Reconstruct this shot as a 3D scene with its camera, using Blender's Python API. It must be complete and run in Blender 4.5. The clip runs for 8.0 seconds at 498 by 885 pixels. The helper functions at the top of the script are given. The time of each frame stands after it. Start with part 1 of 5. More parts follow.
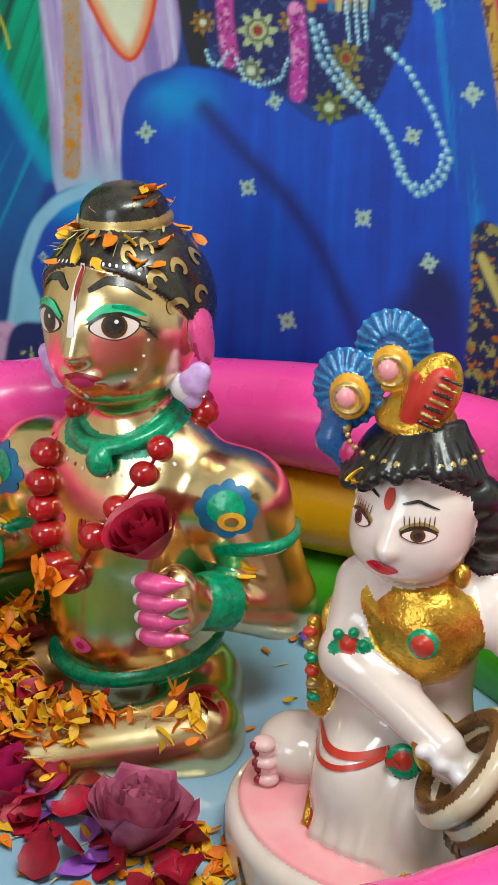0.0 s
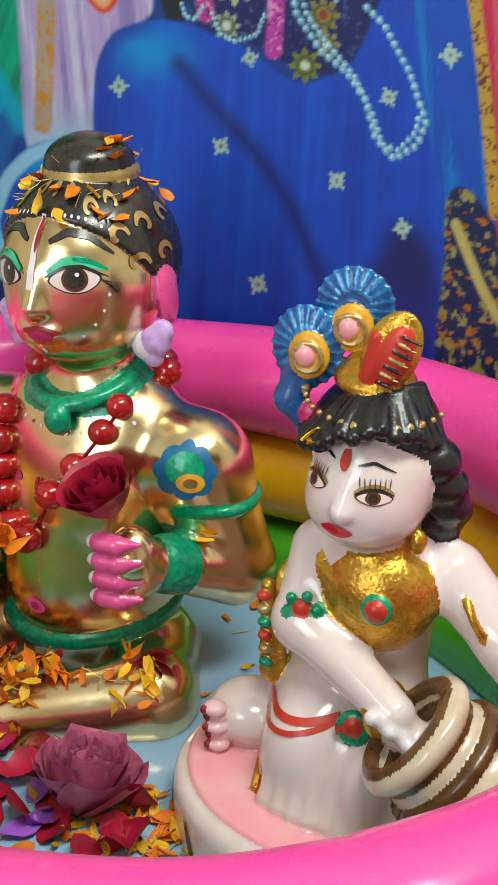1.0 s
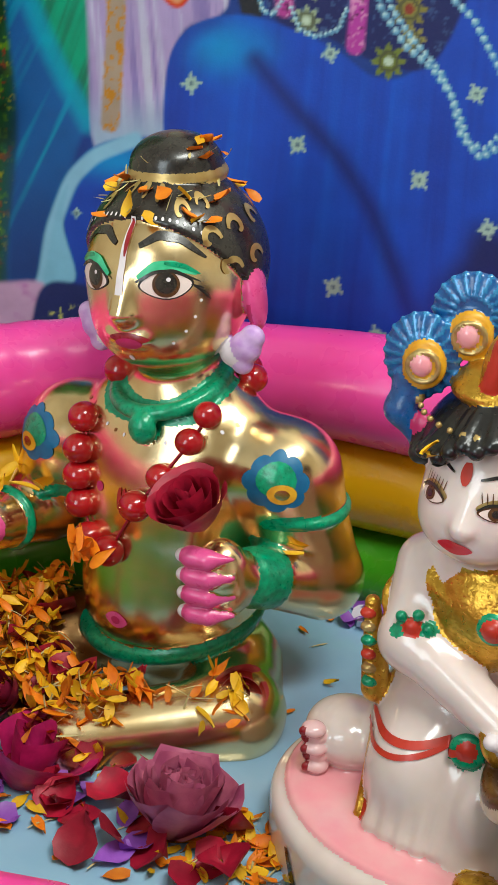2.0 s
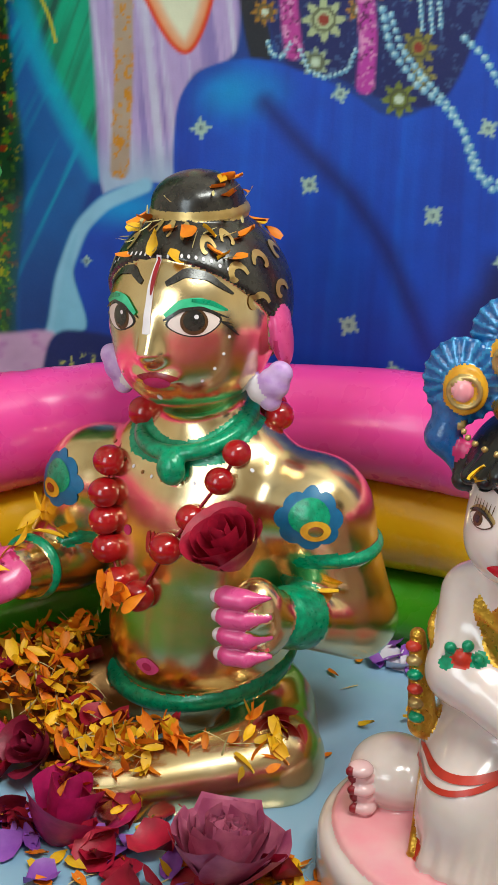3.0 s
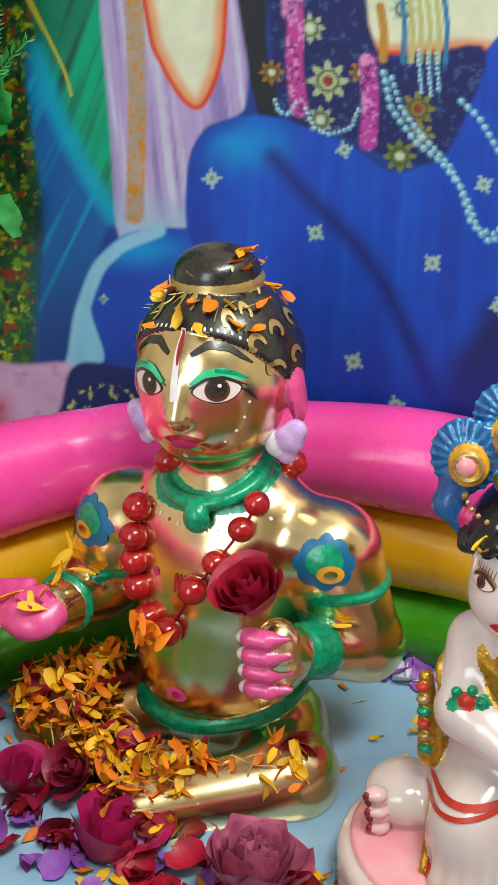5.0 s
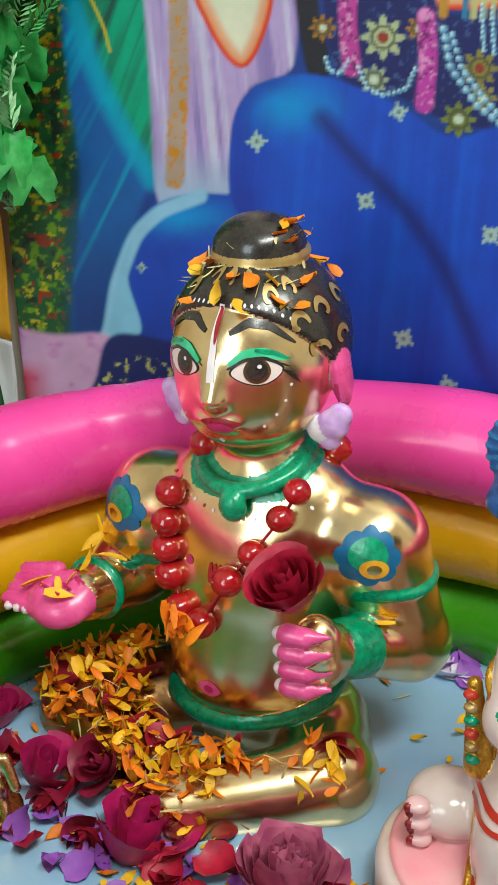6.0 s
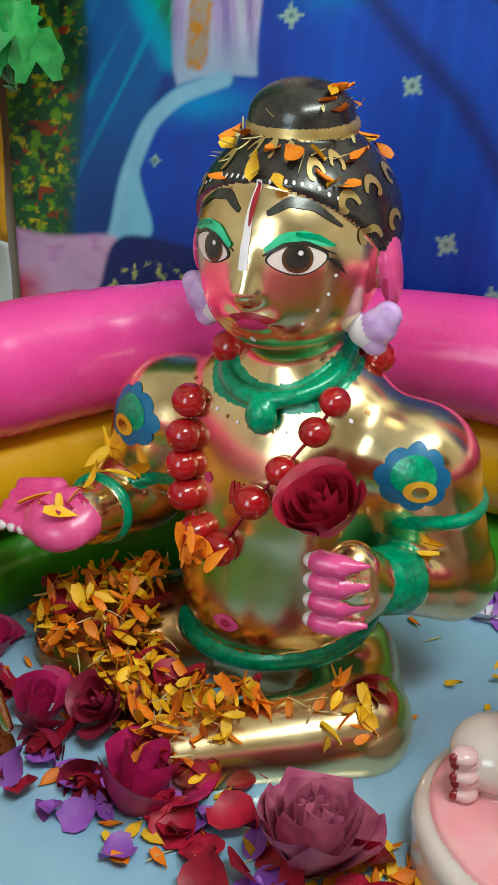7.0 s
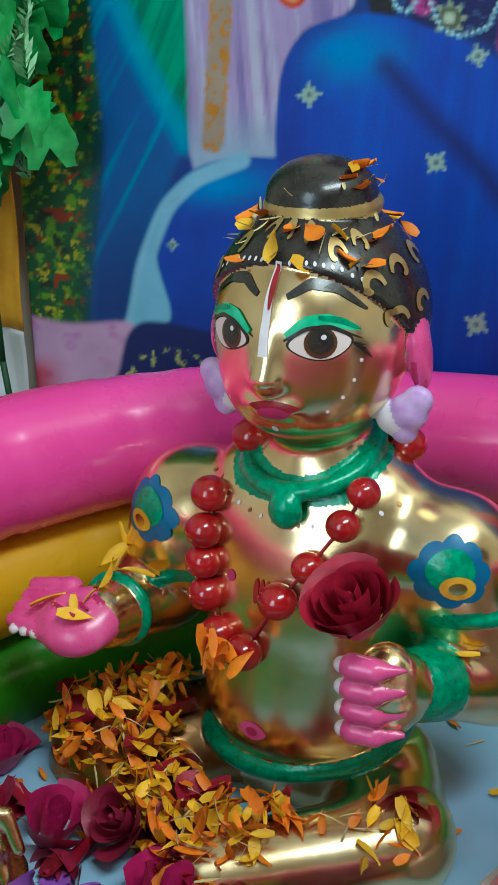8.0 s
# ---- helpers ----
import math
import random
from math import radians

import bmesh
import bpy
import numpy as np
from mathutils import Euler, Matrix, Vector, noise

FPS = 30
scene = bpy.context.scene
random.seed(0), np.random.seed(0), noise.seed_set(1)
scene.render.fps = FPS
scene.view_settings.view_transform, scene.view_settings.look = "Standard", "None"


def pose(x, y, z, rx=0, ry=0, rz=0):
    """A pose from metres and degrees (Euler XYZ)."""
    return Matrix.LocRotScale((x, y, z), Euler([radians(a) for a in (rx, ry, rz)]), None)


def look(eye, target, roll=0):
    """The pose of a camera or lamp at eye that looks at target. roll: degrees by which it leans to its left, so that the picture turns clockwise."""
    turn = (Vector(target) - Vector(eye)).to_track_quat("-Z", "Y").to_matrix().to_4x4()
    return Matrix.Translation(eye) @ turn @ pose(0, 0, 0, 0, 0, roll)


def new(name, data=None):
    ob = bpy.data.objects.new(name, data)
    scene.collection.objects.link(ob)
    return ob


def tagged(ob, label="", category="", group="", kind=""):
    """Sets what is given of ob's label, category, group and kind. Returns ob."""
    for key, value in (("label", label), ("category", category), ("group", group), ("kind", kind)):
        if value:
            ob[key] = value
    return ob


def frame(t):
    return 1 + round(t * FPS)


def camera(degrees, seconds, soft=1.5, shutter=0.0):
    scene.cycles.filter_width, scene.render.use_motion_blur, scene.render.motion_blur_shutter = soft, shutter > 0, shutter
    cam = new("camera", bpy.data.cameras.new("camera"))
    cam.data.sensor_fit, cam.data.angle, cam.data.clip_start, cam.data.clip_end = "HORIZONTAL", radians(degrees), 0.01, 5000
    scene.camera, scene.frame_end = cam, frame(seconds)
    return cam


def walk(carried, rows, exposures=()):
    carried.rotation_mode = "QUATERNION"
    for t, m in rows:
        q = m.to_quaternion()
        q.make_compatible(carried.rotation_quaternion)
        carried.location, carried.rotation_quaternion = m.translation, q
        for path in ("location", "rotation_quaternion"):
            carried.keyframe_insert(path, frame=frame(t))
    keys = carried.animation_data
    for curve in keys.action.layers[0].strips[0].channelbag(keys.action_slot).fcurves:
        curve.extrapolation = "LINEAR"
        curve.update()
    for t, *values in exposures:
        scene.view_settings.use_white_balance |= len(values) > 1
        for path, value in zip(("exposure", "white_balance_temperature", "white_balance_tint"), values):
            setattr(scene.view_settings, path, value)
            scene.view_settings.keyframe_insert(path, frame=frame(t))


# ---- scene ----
cam = camera(24.3, 8.0)
PATH = [
    (0, (0.424, -0.084, 0.705), (-0.269, 1.614, -0.092), 0.5),
    (0.5, (0.447, -0.076, 0.692), (-0.217, 1.632, -0.111), 1.0),
    (1, (0.442, -0.065, 0.684), (-0.225, 1.628, -0.146), 2.4),
    (1.5, (0.396, -0.071, 0.692), (-0.281, 1.602, -0.171), 3.8),
    (2, (0.359, -0.06, 0.678), (-0.314, 1.627, -0.159), 2.2),
    (2.2, (0.328, -0.058, 0.677), (-0.309, 1.656, -0.134), 2.1),
    (3.3, (0.31, -0.076, 0.652), (-0.346, 1.664, -0.085), 0.2),
    (3.5, (0.292, -0.05, 0.668), (-0.332, 1.681, -0.117), 0.3),
    (4, (0.306, -0.05, 0.74), (-0.339, 1.633, -0.127), -1.0),
    (4.2, (0.287, -0.066, 0.727), (-0.338, 1.645, -0.099), -0.8),
    (5.5, (0.314, -0.126, 0.805), (-0.326, 1.566, -0.048), 0.6),
    (6, (0.285, -0.055, 0.77), (-0.399, 1.598, -0.126), -0.0),
    (6.5, (0.252, -0.061, 0.756), (-0.414, 1.607, -0.123), 0.3),
    (7, (0.217, 0.012, 0.68), (-0.423, 1.643, -0.284), 2.1),
    (7.5, (0.197, 0.065, 0.668), (-0.498, 1.726, -0.202), 0.7),
    (8, (0.202, 0.06, 0.665), (-0.51, 1.729, -0.176), 0.3),
]
walk(cam, [(t, look(eye, target, roll)) for t, eye, target, roll in PATH], [(0, 0.0, 6150, 0), (2, -0.08, 6250, 1), (4, -0.05, 6250, 1), (5.5, 0.1, 6200, 1), (6.5, 0.0, 6200, -2), (8, -0.35, 5350, -8)])

# ---- light ----
world = bpy.data.worlds.new("world")
scene.world = world
world.use_nodes = True
world.node_tree.nodes["Background"].inputs[0].default_value = (0.75, 0.85, 1.0, 1)
world.node_tree.nodes["Background"].inputs[1].default_value = 0.25


def area_lamp(name, eye, target, sx, sy, watts, colour):
    d = bpy.data.lights.new(name, "AREA")
    d.shape, d.size, d.size_y, d.energy, d.color = "RECTANGLE", sx, sy, watts, colour
    ob = new(name, d)
    ob.matrix_world = look(eye, target)
    return tagged(ob, kind="structure")


area_lamp("ceiling_tube_light", (0.75, 0.25, 2.1), (0.0, 0.75, 0.2), 1.2, 0.35, 36, (1.0, 0.97, 0.92))
# Added fill lamp behind the viewpoint; brightens what the brass reflects.
area_lamp("rear_fill_light", (-0.5, -1.75, 1.35), (0.0, 0.7, 0.3), 0.9, 1.7, 30, (0.88, 0.94, 1.0))


# ---- materials ----
def lin(h):
    c = [int(h[i:i + 2], 16) / 255 for i in (0, 2, 4)]
    return tuple(v / 12.92 if v <= 0.04045 else ((v + 0.055) / 1.055) ** 2.4 for v in c)


def material(name, colour, rough=0.5, metal=0.0, second=None, scale=40.0, bump=0.0, bump_scale=200.0,
             coat=0.0, spread=0.25, rough_spread=0.1, sheen_rand=0.0, alpha_attr=None, subsurface=0.0, detail=4.0):
    """A surface with grain at two scales, uneven gloss and fine relief."""
    m = bpy.data.materials.new(name)
    m.use_nodes = True
    nt = m.node_tree
    b = nt.nodes["Principled BSDF"]
    b.inputs["Metallic"].default_value = metal
    b.inputs["Coat Weight"].default_value = coat
    b.inputs["Coat Roughness"].default_value = 0.12
    if subsurface:
        b.inputs["Subsurface Weight"].default_value = subsurface
        b.inputs["Subsurface Radius"].default_value = (0.01, 0.005, 0.003)
        b.inputs["Subsurface Scale"].default_value = 0.3
    tc = nt.nodes.new("ShaderNodeTexCoord")
    n1 = nt.nodes.new("ShaderNodeTexNoise")
    n1.inputs["Scale"].default_value = scale
    n1.inputs["Detail"].default_value = detail
    n2 = nt.nodes.new("ShaderNodeTexNoise")
    n2.inputs["Scale"].default_value = bump_scale
    n2.inputs["Detail"].default_value = 3.0
    for n in (n1, n2):
        nt.links.new(tc.outputs["Object"], n.inputs["Vector"])
    ramp = nt.nodes.new("ShaderNodeMapRange")
    ramp.inputs[1].default_value, ramp.inputs[2].default_value = 0.32, 0.68
    nt.links.new(n1.outputs["Fac"], ramp.inputs[0])
    mix = nt.nodes.new("ShaderNodeMix")
    mix.data_type = "RGBA"
    other = second or tuple(c * (1 - spread) for c in colour)
    mix.inputs[6].default_value = (*colour, 1)
    mix.inputs[7].default_value = (*other, 1)
    nt.links.new(ramp.outputs[0], mix.inputs[0])
    out = mix.outputs[2]
    if alpha_attr:
        at = nt.nodes.new("ShaderNodeAttribute")
        at.attribute_name = alpha_attr
        mul = nt.nodes.new("ShaderNodeMix")
        mul.data_type, mul.blend_type = "RGBA", "MULTIPLY"
        mul.inputs[0].default_value = 1.0
        nt.links.new(at.outputs["Color"], mul.inputs[6])
        nt.links.new(out, mul.inputs[7])
        out = mul.outputs[2]
    if sheen_rand:
        gi = nt.nodes.new("ShaderNodeNewGeometry")
        hs = nt.nodes.new("ShaderNodeHueSaturation")
        mr = nt.nodes.new("ShaderNodeMapRange")
        mr.inputs[3].default_value, mr.inputs[4].default_value = 1 - sheen_rand, 1 + sheen_rand
        nt.links.new(gi.outputs["Random Per Island"], mr.inputs[0])
        nt.links.new(mr.outputs[0], hs.inputs["Value"])
        nt.links.new(out, hs.inputs["Color"])
        out = hs.outputs[0]
    nt.links.new(out, b.inputs["Base Color"])
    rr = nt.nodes.new("ShaderNodeMapRange")
    rr.inputs[3].default_value, rr.inputs[4].default_value = max(0.02, rough - rough_spread), min(1, rough + rough_spread)
    nt.links.new(n2.outputs["Fac"], rr.inputs[0])
    nt.links.new(rr.outputs[0], b.inputs["Roughness"])
    if bump:
        bp = nt.nodes.new("ShaderNodeBump")
        bp.inputs["Strength"].default_value = bump
        bp.inputs["Distance"].default_value = 0.001
        nt.links.new(n2.outputs["Fac"], bp.inputs["Height"])
        nt.links.new(bp.outputs[0], b.inputs["Normal"])
    return m


M = {
    "brass": material("polished_brass", (0.90, 0.73, 0.44), 0.23, 1.0, (0.76, 0.54, 0.26), 22, 0.12, 90, rough_spread=0.07),
    "brass_dark": material("darker_brass", (0.55, 0.34, 0.14), 0.3, 1.0, (0.3, 0.15, 0.06), 30, 0.2, 90),
    "black": material("black_enamel", (0.012, 0.010, 0.010), 0.28, 0, (0.03, 0.025, 0.02), 60, 0.2, 150, coat=0.3),
    "gold_paint": material("gold_paint", (0.55, 0.40, 0.16), 0.35, 0.6, (0.45, 0.30, 0.10), 80, 0.15, 200),
    "pink_paint": material("pink_enamel", lin("e8609e"), 0.3, 0, lin("d64486"), 50, 0.2, 150, coat=0.2),
    "deep_pink": material("deep_pink_enamel", lin("c02a66"), 0.35, 0, None, 60, 0.1),
    "green_paint": material("green_glitter_enamel", lin("16a576"), 0.3, 0.1, lin("0b7c54"), 160, 0.5, 260, coat=0.3),
    "blue_paint": material("blue_enamel", lin("1f6f9a"), 0.4, 0, lin("155a86"), 70, 0.2),
    "white_paint": material("white_enamel", lin("e6dee2"), 0.35, 0, None, 60, 0.1, spread=0.08),
    "eye_white": material("eye_white_enamel", lin("ecd9d2"), 0.3, 0, None, 60, spread=0.05),
    "mint": material("mint_enamel", lin("58cf9c"), 0.35, 0, lin("35b07a"), 60),
    "red_paint": material("red_enamel", lin("a3212c"), 0.3, 0, lin("7f1620"), 60, coat=0.3),
    "lilac": material("lilac_enamel", lin("b98bd0"), 0.4, 0, lin("d4b4e2"), 90, 0.2),
    "iris": material("brown_enamel", lin("5b3a1c"), 0.3, 0, None, 60),
    "yellow_paint": material("yellow_enamel", lin("e0a928"), 0.4, 0, lin("c98818"), 80, 0.2),
    "marble": material("cream_glazed_marble", lin("e9ddd8"), 0.16, 0, lin("dccbc4"), 18, 0.06, 60, coat=0.5, subsurface=0.15, rough_spread=0.06),
    "skin_pink": material("blush_glaze", lin("efc9c9"), 0.2, 0, lin("e6b6b8"), 30, 0.05, coat=0.4),
    "gilt": material("textured_gilt", (0.70, 0.42, 0.06), 0.3, 0.85, (0.52, 0.28, 0.03), 120, 0.9, 300),
    "hair": material("glossy_black_glaze", (0.006, 0.006, 0.007), 0.3, 0, (0.014, 0.014, 0.014), 90, 0.5, 170, coat=0.15),
    "peacock_light": material("peacock_blue_ribs", lin("3f8fc4"), 0.25, 0.2, lin("2268a6"), 130, 0.4, 240, coat=0.5),
    "peacock": material("peacock_blue_glaze", lin("1d5fa0"), 0.3, 0, lin("0f3f78"), 130, 0.6, 240, coat=0.4),
    "brown_paint": material("brown_glaze", lin("6a4a24"), 0.3, 0, lin("4b3116"), 60, 0.2, coat=0.3),
    "cream": material("cream_glaze", lin("d9cbb4"), 0.2, 0, lin("c4b293"), 40, 0.1, coat=0.4),
    "salmon": material("salmon_pink_glaze", lin("f29aa6"), 0.22, 0, lin("eeb2b4"), 25, 0.1, coat=0.4),
    "lip": material("bright_red_glaze", lin("d8142c"), 0.2, 0, lin("b80e24"), 60, coat=0.4),
    "vermilion": material("vermilion_paint", lin("cc3a28"), 0.35, 0, None, 60),
    "pool_pink": material("pink_vinyl", lin("f04aa4"), 0.28, 0, lin("e8429a"), 9, 0.12, 30, coat=0.25, subsurface=0.1, rough_spread=0.06),
    "pool_yellow": material("yellow_vinyl", lin("e2ae10"), 0.28, 0, lin("d6a008"), 9, 0.12, 30, coat=0.25, rough_spread=0.06),
    "pool_green": material("green_vinyl", lin("4aa81c"), 0.28, 0, lin("3c9416"), 9, 0.2, 30, coat=0.25, rough_spread=0.06),
    "pool_floor": material("wet_pale_blue_vinyl", lin("a4cbe6"), 0.22, 0, lin("8fb8d8"), 7, 0.35, 14, coat=0.5, rough_spread=0.15),
    "bead": material("red_glass_bead", lin("b8141c"), 0.16, 0, lin("930d15"), 40, 0.1, coat=0.6, subsurface=0.15),
    "rose": material("crimson_rose_petal", lin("b01236"), 0.5, 0, lin("8c0c2a"), 60, 0.4, 140, sheen_rand=0.25),
    "maroon": material("maroon_petal", lin("9a2044"), 0.5, 0, lin("7a1432"), 60, 0.4, 140, sheen_rand=0.35),
    "magenta": material("magenta_petal", lin("c81c6c"), 0.5, 0, lin("a01254"), 60, 0.5, 120, sheen_rand=0.15),
    "lotus": material("dusky_pink_lotus_petal", lin("c9708c"), 0.5, 0, lin("a84c72"), 50, 0.4, 120, sheen_rand=0.15),
    "marigold": material("orange_marigold_petal", lin("ee8c10"), 0.55, 0, lin("e07206"), 90, 0.2, sheen_rand=0.2),
    "marigold_yellow": material("yellow_marigold_petal", lin("efc01c"), 0.55, 0, lin("e0a50e"), 90, 0.2, sheen_rand=0.2),
    "straw": material("pale_petal_thread", lin("d8c98c"), 0.6, 0, None, 90, sheen_rand=0.2),
    "violet": material("violet_petal", lin("a262c8"), 0.5, 0, lin("8a48b4"), 60, 0.2, sheen_rand=0.2),
    "white_petal": material("white_petal", lin("e4deec"), 0.5, 0, None, 60, spread=0.1),
    "leaf": material("plastic_green_leaf", lin("4cae58"), 0.4, 0, lin("2a8438"), 60, 0.3, 120, sheen_rand=0.45, coat=0.1),
    "leaf_pale": material("pale_green_sprig", lin("8fc68a"), 0.45, 0, lin("5da45e"), 90, 0.2, sheen_rand=0.4),
    "stem": material("dark_green_stem", lin("1d4a20"), 0.6),
    "wall": material("cream_wall_plaster", lin("d8d2c4"), 0.85, 0, lin("cbc4b4"), 3, 0.3, 90, spread=0.1),
    "ceiling": material("white_ceiling_paint", lin("e4e2dc"), 0.9, 0, None, 3, 0.2, 90, spread=0.05),
    "floor": material("speckled_floor_tile", lin("b8b0a4"), 0.35, 0, lin("a49a8c"), 25, 0.1, 90),
    "yellow_cloth": material("yellow_cloth", lin("dca51c"), 0.8, 0, lin("c98f12"), 25, 0.4, 500),
    "white_cloth": material("white_cloth", lin("d4d8dc"), 0.8, 0, None, 25, 0.4, 500, spread=0.1),
    "print": material("printed_flex_cloth", (1, 1, 1), 0.6, 0, (0.93, 0.93, 0.95), 30, 0.15, 350, alpha_attr="paint", spread=0.06),
}


# ---- building tools ----
def link(name, verts, faces, mats, index=None, parent=None, smooth=True, m=None):
    me = bpy.data.meshes.new(name)
    me.from_pydata([tuple(map(float, v)) for v in verts], [], [tuple(int(i) for i in f) for f in faces])
    for k in (mats if isinstance(mats, (list, tuple)) else [mats]):
        me.materials.append(M[k])
    if index is not None:
        me.polygons.foreach_set("material_index", np.asarray(index, dtype=np.int32))
    me.polygons.foreach_set("use_smooth", np.full(len(me.polygons), smooth, dtype=bool))
    me.update()
    ob = new(name, me)
    if parent:
        ob.parent = parent
    if m is not None:
        ob.matrix_local = m
    return ob


def part(name, bm, mat, parent, label="", smooth=True, m=None):
    me = bpy.data.meshes.new(name)
    bm.to_mesh(me)
    bm.free()
    me.materials.append(M[mat])
    me.polygons.foreach_set("use_smooth", np.full(len(me.polygons), smooth, dtype=bool))
    ob = new(name, me)
    if parent:
        ob.parent = parent
    if m is not None:
        ob.matrix_local = m
    return tagged(ob, label) if label else ob


def empty(name, x=0, y=0, z=0, rz=0):
    ob = new(name)
    ob.matrix_world = pose(x, y, z, 0, 0, rz)
    return ob


class Mesh:
    """Collects pieces into one mesh with material slots."""

    def __init__(self):
        self.v, self.f, self.i, self.slots = [], [], [], []
        self.n = 0

    def add(self, verts, faces, mat):
        if mat not in self.slots:
            self.slots.append(mat)
        k = self.slots.index(mat)
        self.v.append(np.asarray(verts, float))
        for f in faces:
            self.f.append(tuple(int(a) + self.n for a in f))
            self.i.append(k)
        self.n += len(verts)

    def done(self, name, parent=None, smooth=True):
        return link(name, np.concatenate(self.v), self.f, self.slots, self.i, parent, smooth)


class Sculpt:
    """A body joined from soft forms; field() is the distance to its skin."""

    def __init__(self):
        self.forms = []

    def blob(self, c, r, mat, k=0.012, turn=None, cut=None):
        self.forms.append(("blob", np.array(c, float), np.array(r, float), mat, k, turn, cut))

    def limb(self, a, b, ra, rb, mat, k=0.012):
        self.forms.append(("limb", np.array(a, float), np.array(b, float), (ra, rb), mat, k))

    def ring(self, c, rx, ry, r, mat, turn=None, k=0.002, cut=None):
        self.forms.append(("ring", np.array(c, float), (rx, ry, r), mat, k, turn, cut))

    def slab(self, c, rx, ry, h, soft, mat, k=0.004, cut=None):
        self.forms.append(("slab", np.array(c, float), (rx, ry, h, soft), mat, k, cut))

    def one(self, F, P):
        cut = None
        if F[0] == "blob":
            _, c, r, mat, k, turn, cut = F
            q = P - c
            if turn is not None:
                q = q @ turn
            k0 = np.sqrt(((q / r) ** 2).sum(1)) + 1e-9
            k1 = np.sqrt(((q / (r * r)) ** 2).sum(1)) + 1e-9
            d = k0 * (k0 - 1) / k1
        elif F[0] == "limb":
            _, a, b, (ra, rb), mat, k = F
            ab = b - a
            t = np.clip(((P - a) @ ab) / (ab @ ab), 0, 1)
            d = np.sqrt(((P - a - t[:, None] * ab) ** 2).sum(1)) - (ra + (rb - ra) * t)
        elif F[0] == "ring":
            _, c, (rx, ry, r), mat, k, turn, cut = F
            q = P - c
            if turn is not None:
                q = q @ turn
            rad = np.sqrt((q[:, 0] / rx) ** 2 + (q[:, 1] / ry) ** 2) + 1e-9
            d = np.sqrt(((rad - 1) * (rx + ry) / 2) ** 2 + q[:, 2] ** 2) - r
        else:
            _, c, (rx, ry, h, soft), mat, k, cut = F
            q = P - c
            rad = (np.sqrt((q[:, 0] / rx) ** 2 + (q[:, 1] / ry) ** 2) - 1) * min(rx, ry) + soft
            hz = np.abs(q[:, 2]) - h + soft
            d = np.minimum(np.maximum(rad, hz), 0) + np.sqrt(np.maximum(rad, 0) ** 2 + np.maximum(hz, 0) ** 2) - soft
        if cut is not None:
            n, off = cut
            d = np.maximum(d, off - P @ np.array(n, float))
        return d, mat, k

    def near(self, lo, hi, margin):
        """The forms whose bounds come within margin of a box."""
        keep = []
        for j, F in enumerate(self.forms):
            if F[0] == "limb":
                c, r = (F[1] + F[2]) / 2, np.linalg.norm(F[2] - F[1]) / 2 + max(F[3])
            elif F[0] == "ring":
                c, r = F[1], max(F[2][:2]) + F[2][2]
            else:
                c, r = F[1], max(F[2])
            gap = np.maximum(np.maximum(lo - c, c - hi), 0)
            if math.sqrt(gap @ gap) < r + margin:
                keep.append(j)
        return keep

    def field(self, P, label=False, margin=None, keep=None):
        P = np.asarray(P, float)
        if keep is None:
            keep = range(len(self.forms)) if margin is None else self.near(P.min(0), P.max(0), margin)
        total = np.full(len(P), 9.0)
        best = np.full(len(P), 9.0)
        lab = np.zeros(len(P), dtype=int)
        for j in keep:
            d, mat, k = self.one(self.forms[j], P)
            h = np.clip(0.5 + 0.5 * (d - total) / k, 0, 1)
            total = d + (total - d) * h - k * h * (1 - h)
            if label:
                take = d < best
                lab[take], best[take] = j, d[take]
        return (total, lab) if label else total

    def grad(self, P):
        e = 4e-4
        keep = self.near(P.min(0), P.max(0), 0.02)
        g = np.stack([self.field(P + e * a, keep=keep) - self.field(P - e * a, keep=keep) for a in np.eye(3)], 1)
        return g / (np.linalg.norm(g, axis=1)[:, None] + 1e-12)

    def skin(self, lo, hi, h, mesh):
        lo, hi = np.array(lo, float), np.array(hi, float)
        n = (np.ceil((hi - lo) / h / 8).astype(int)) * 8
        D = np.full(n + 1, 1.0, dtype=np.float32)
        b = np.stack(np.meshgrid(*[np.arange(a // 8) for a in n], indexing="ij"), -1).reshape(-1, 3)
        near = np.abs(self.field(lo + (b * 8 + 4) * h)) < 8 * h * 1.35
        off = np.stack(np.meshgrid(*[np.arange(9)] * 3, indexing="ij"), -1).reshape(-1, 3)
        inside = self.field(lo + (b * 8 + 4) * h) < 0
        for q in b[inside & ~near]:
            D[q[0] * 8:q[0] * 8 + 9, q[1] * 8:q[1] * 8 + 9, q[2] * 8:q[2] * 8 + 9] = -1.0
        b = b[near]
        key = (b // 3) @ np.array([10000, 100, 1])
        for q in np.unique(key):
            idx = (b[key == q][:, None, :] * 8 + off[None]).reshape(-1, 3)
            D[idx[:, 0], idx[:, 1], idx[:, 2]] = self.field(lo + idx * h, margin=0.03)
        S = D < 0
        acc = np.zeros((*n, 3))
        cnt = np.zeros(n)
        for ax in range(3):
            m = n.copy() + 1
            m[ax] -= 1
            a0 = [slice(None)] * 3
            a1 = [slice(None)] * 3
            a0[ax], a1[ax] = slice(0, n[ax]), slice(1, n[ax] + 1)
            cross = S[tuple(a0)] != S[tuple(a1)]
            i = np.argwhere(cross)
            d0, d1 = D[tuple(a0)][cross], D[tuple(a1)][cross]
            pt = i.astype(float)
            pt[:, ax] += d0 / (d0 - d1)
            o1, o2 = [k for k in range(3) if k != ax]
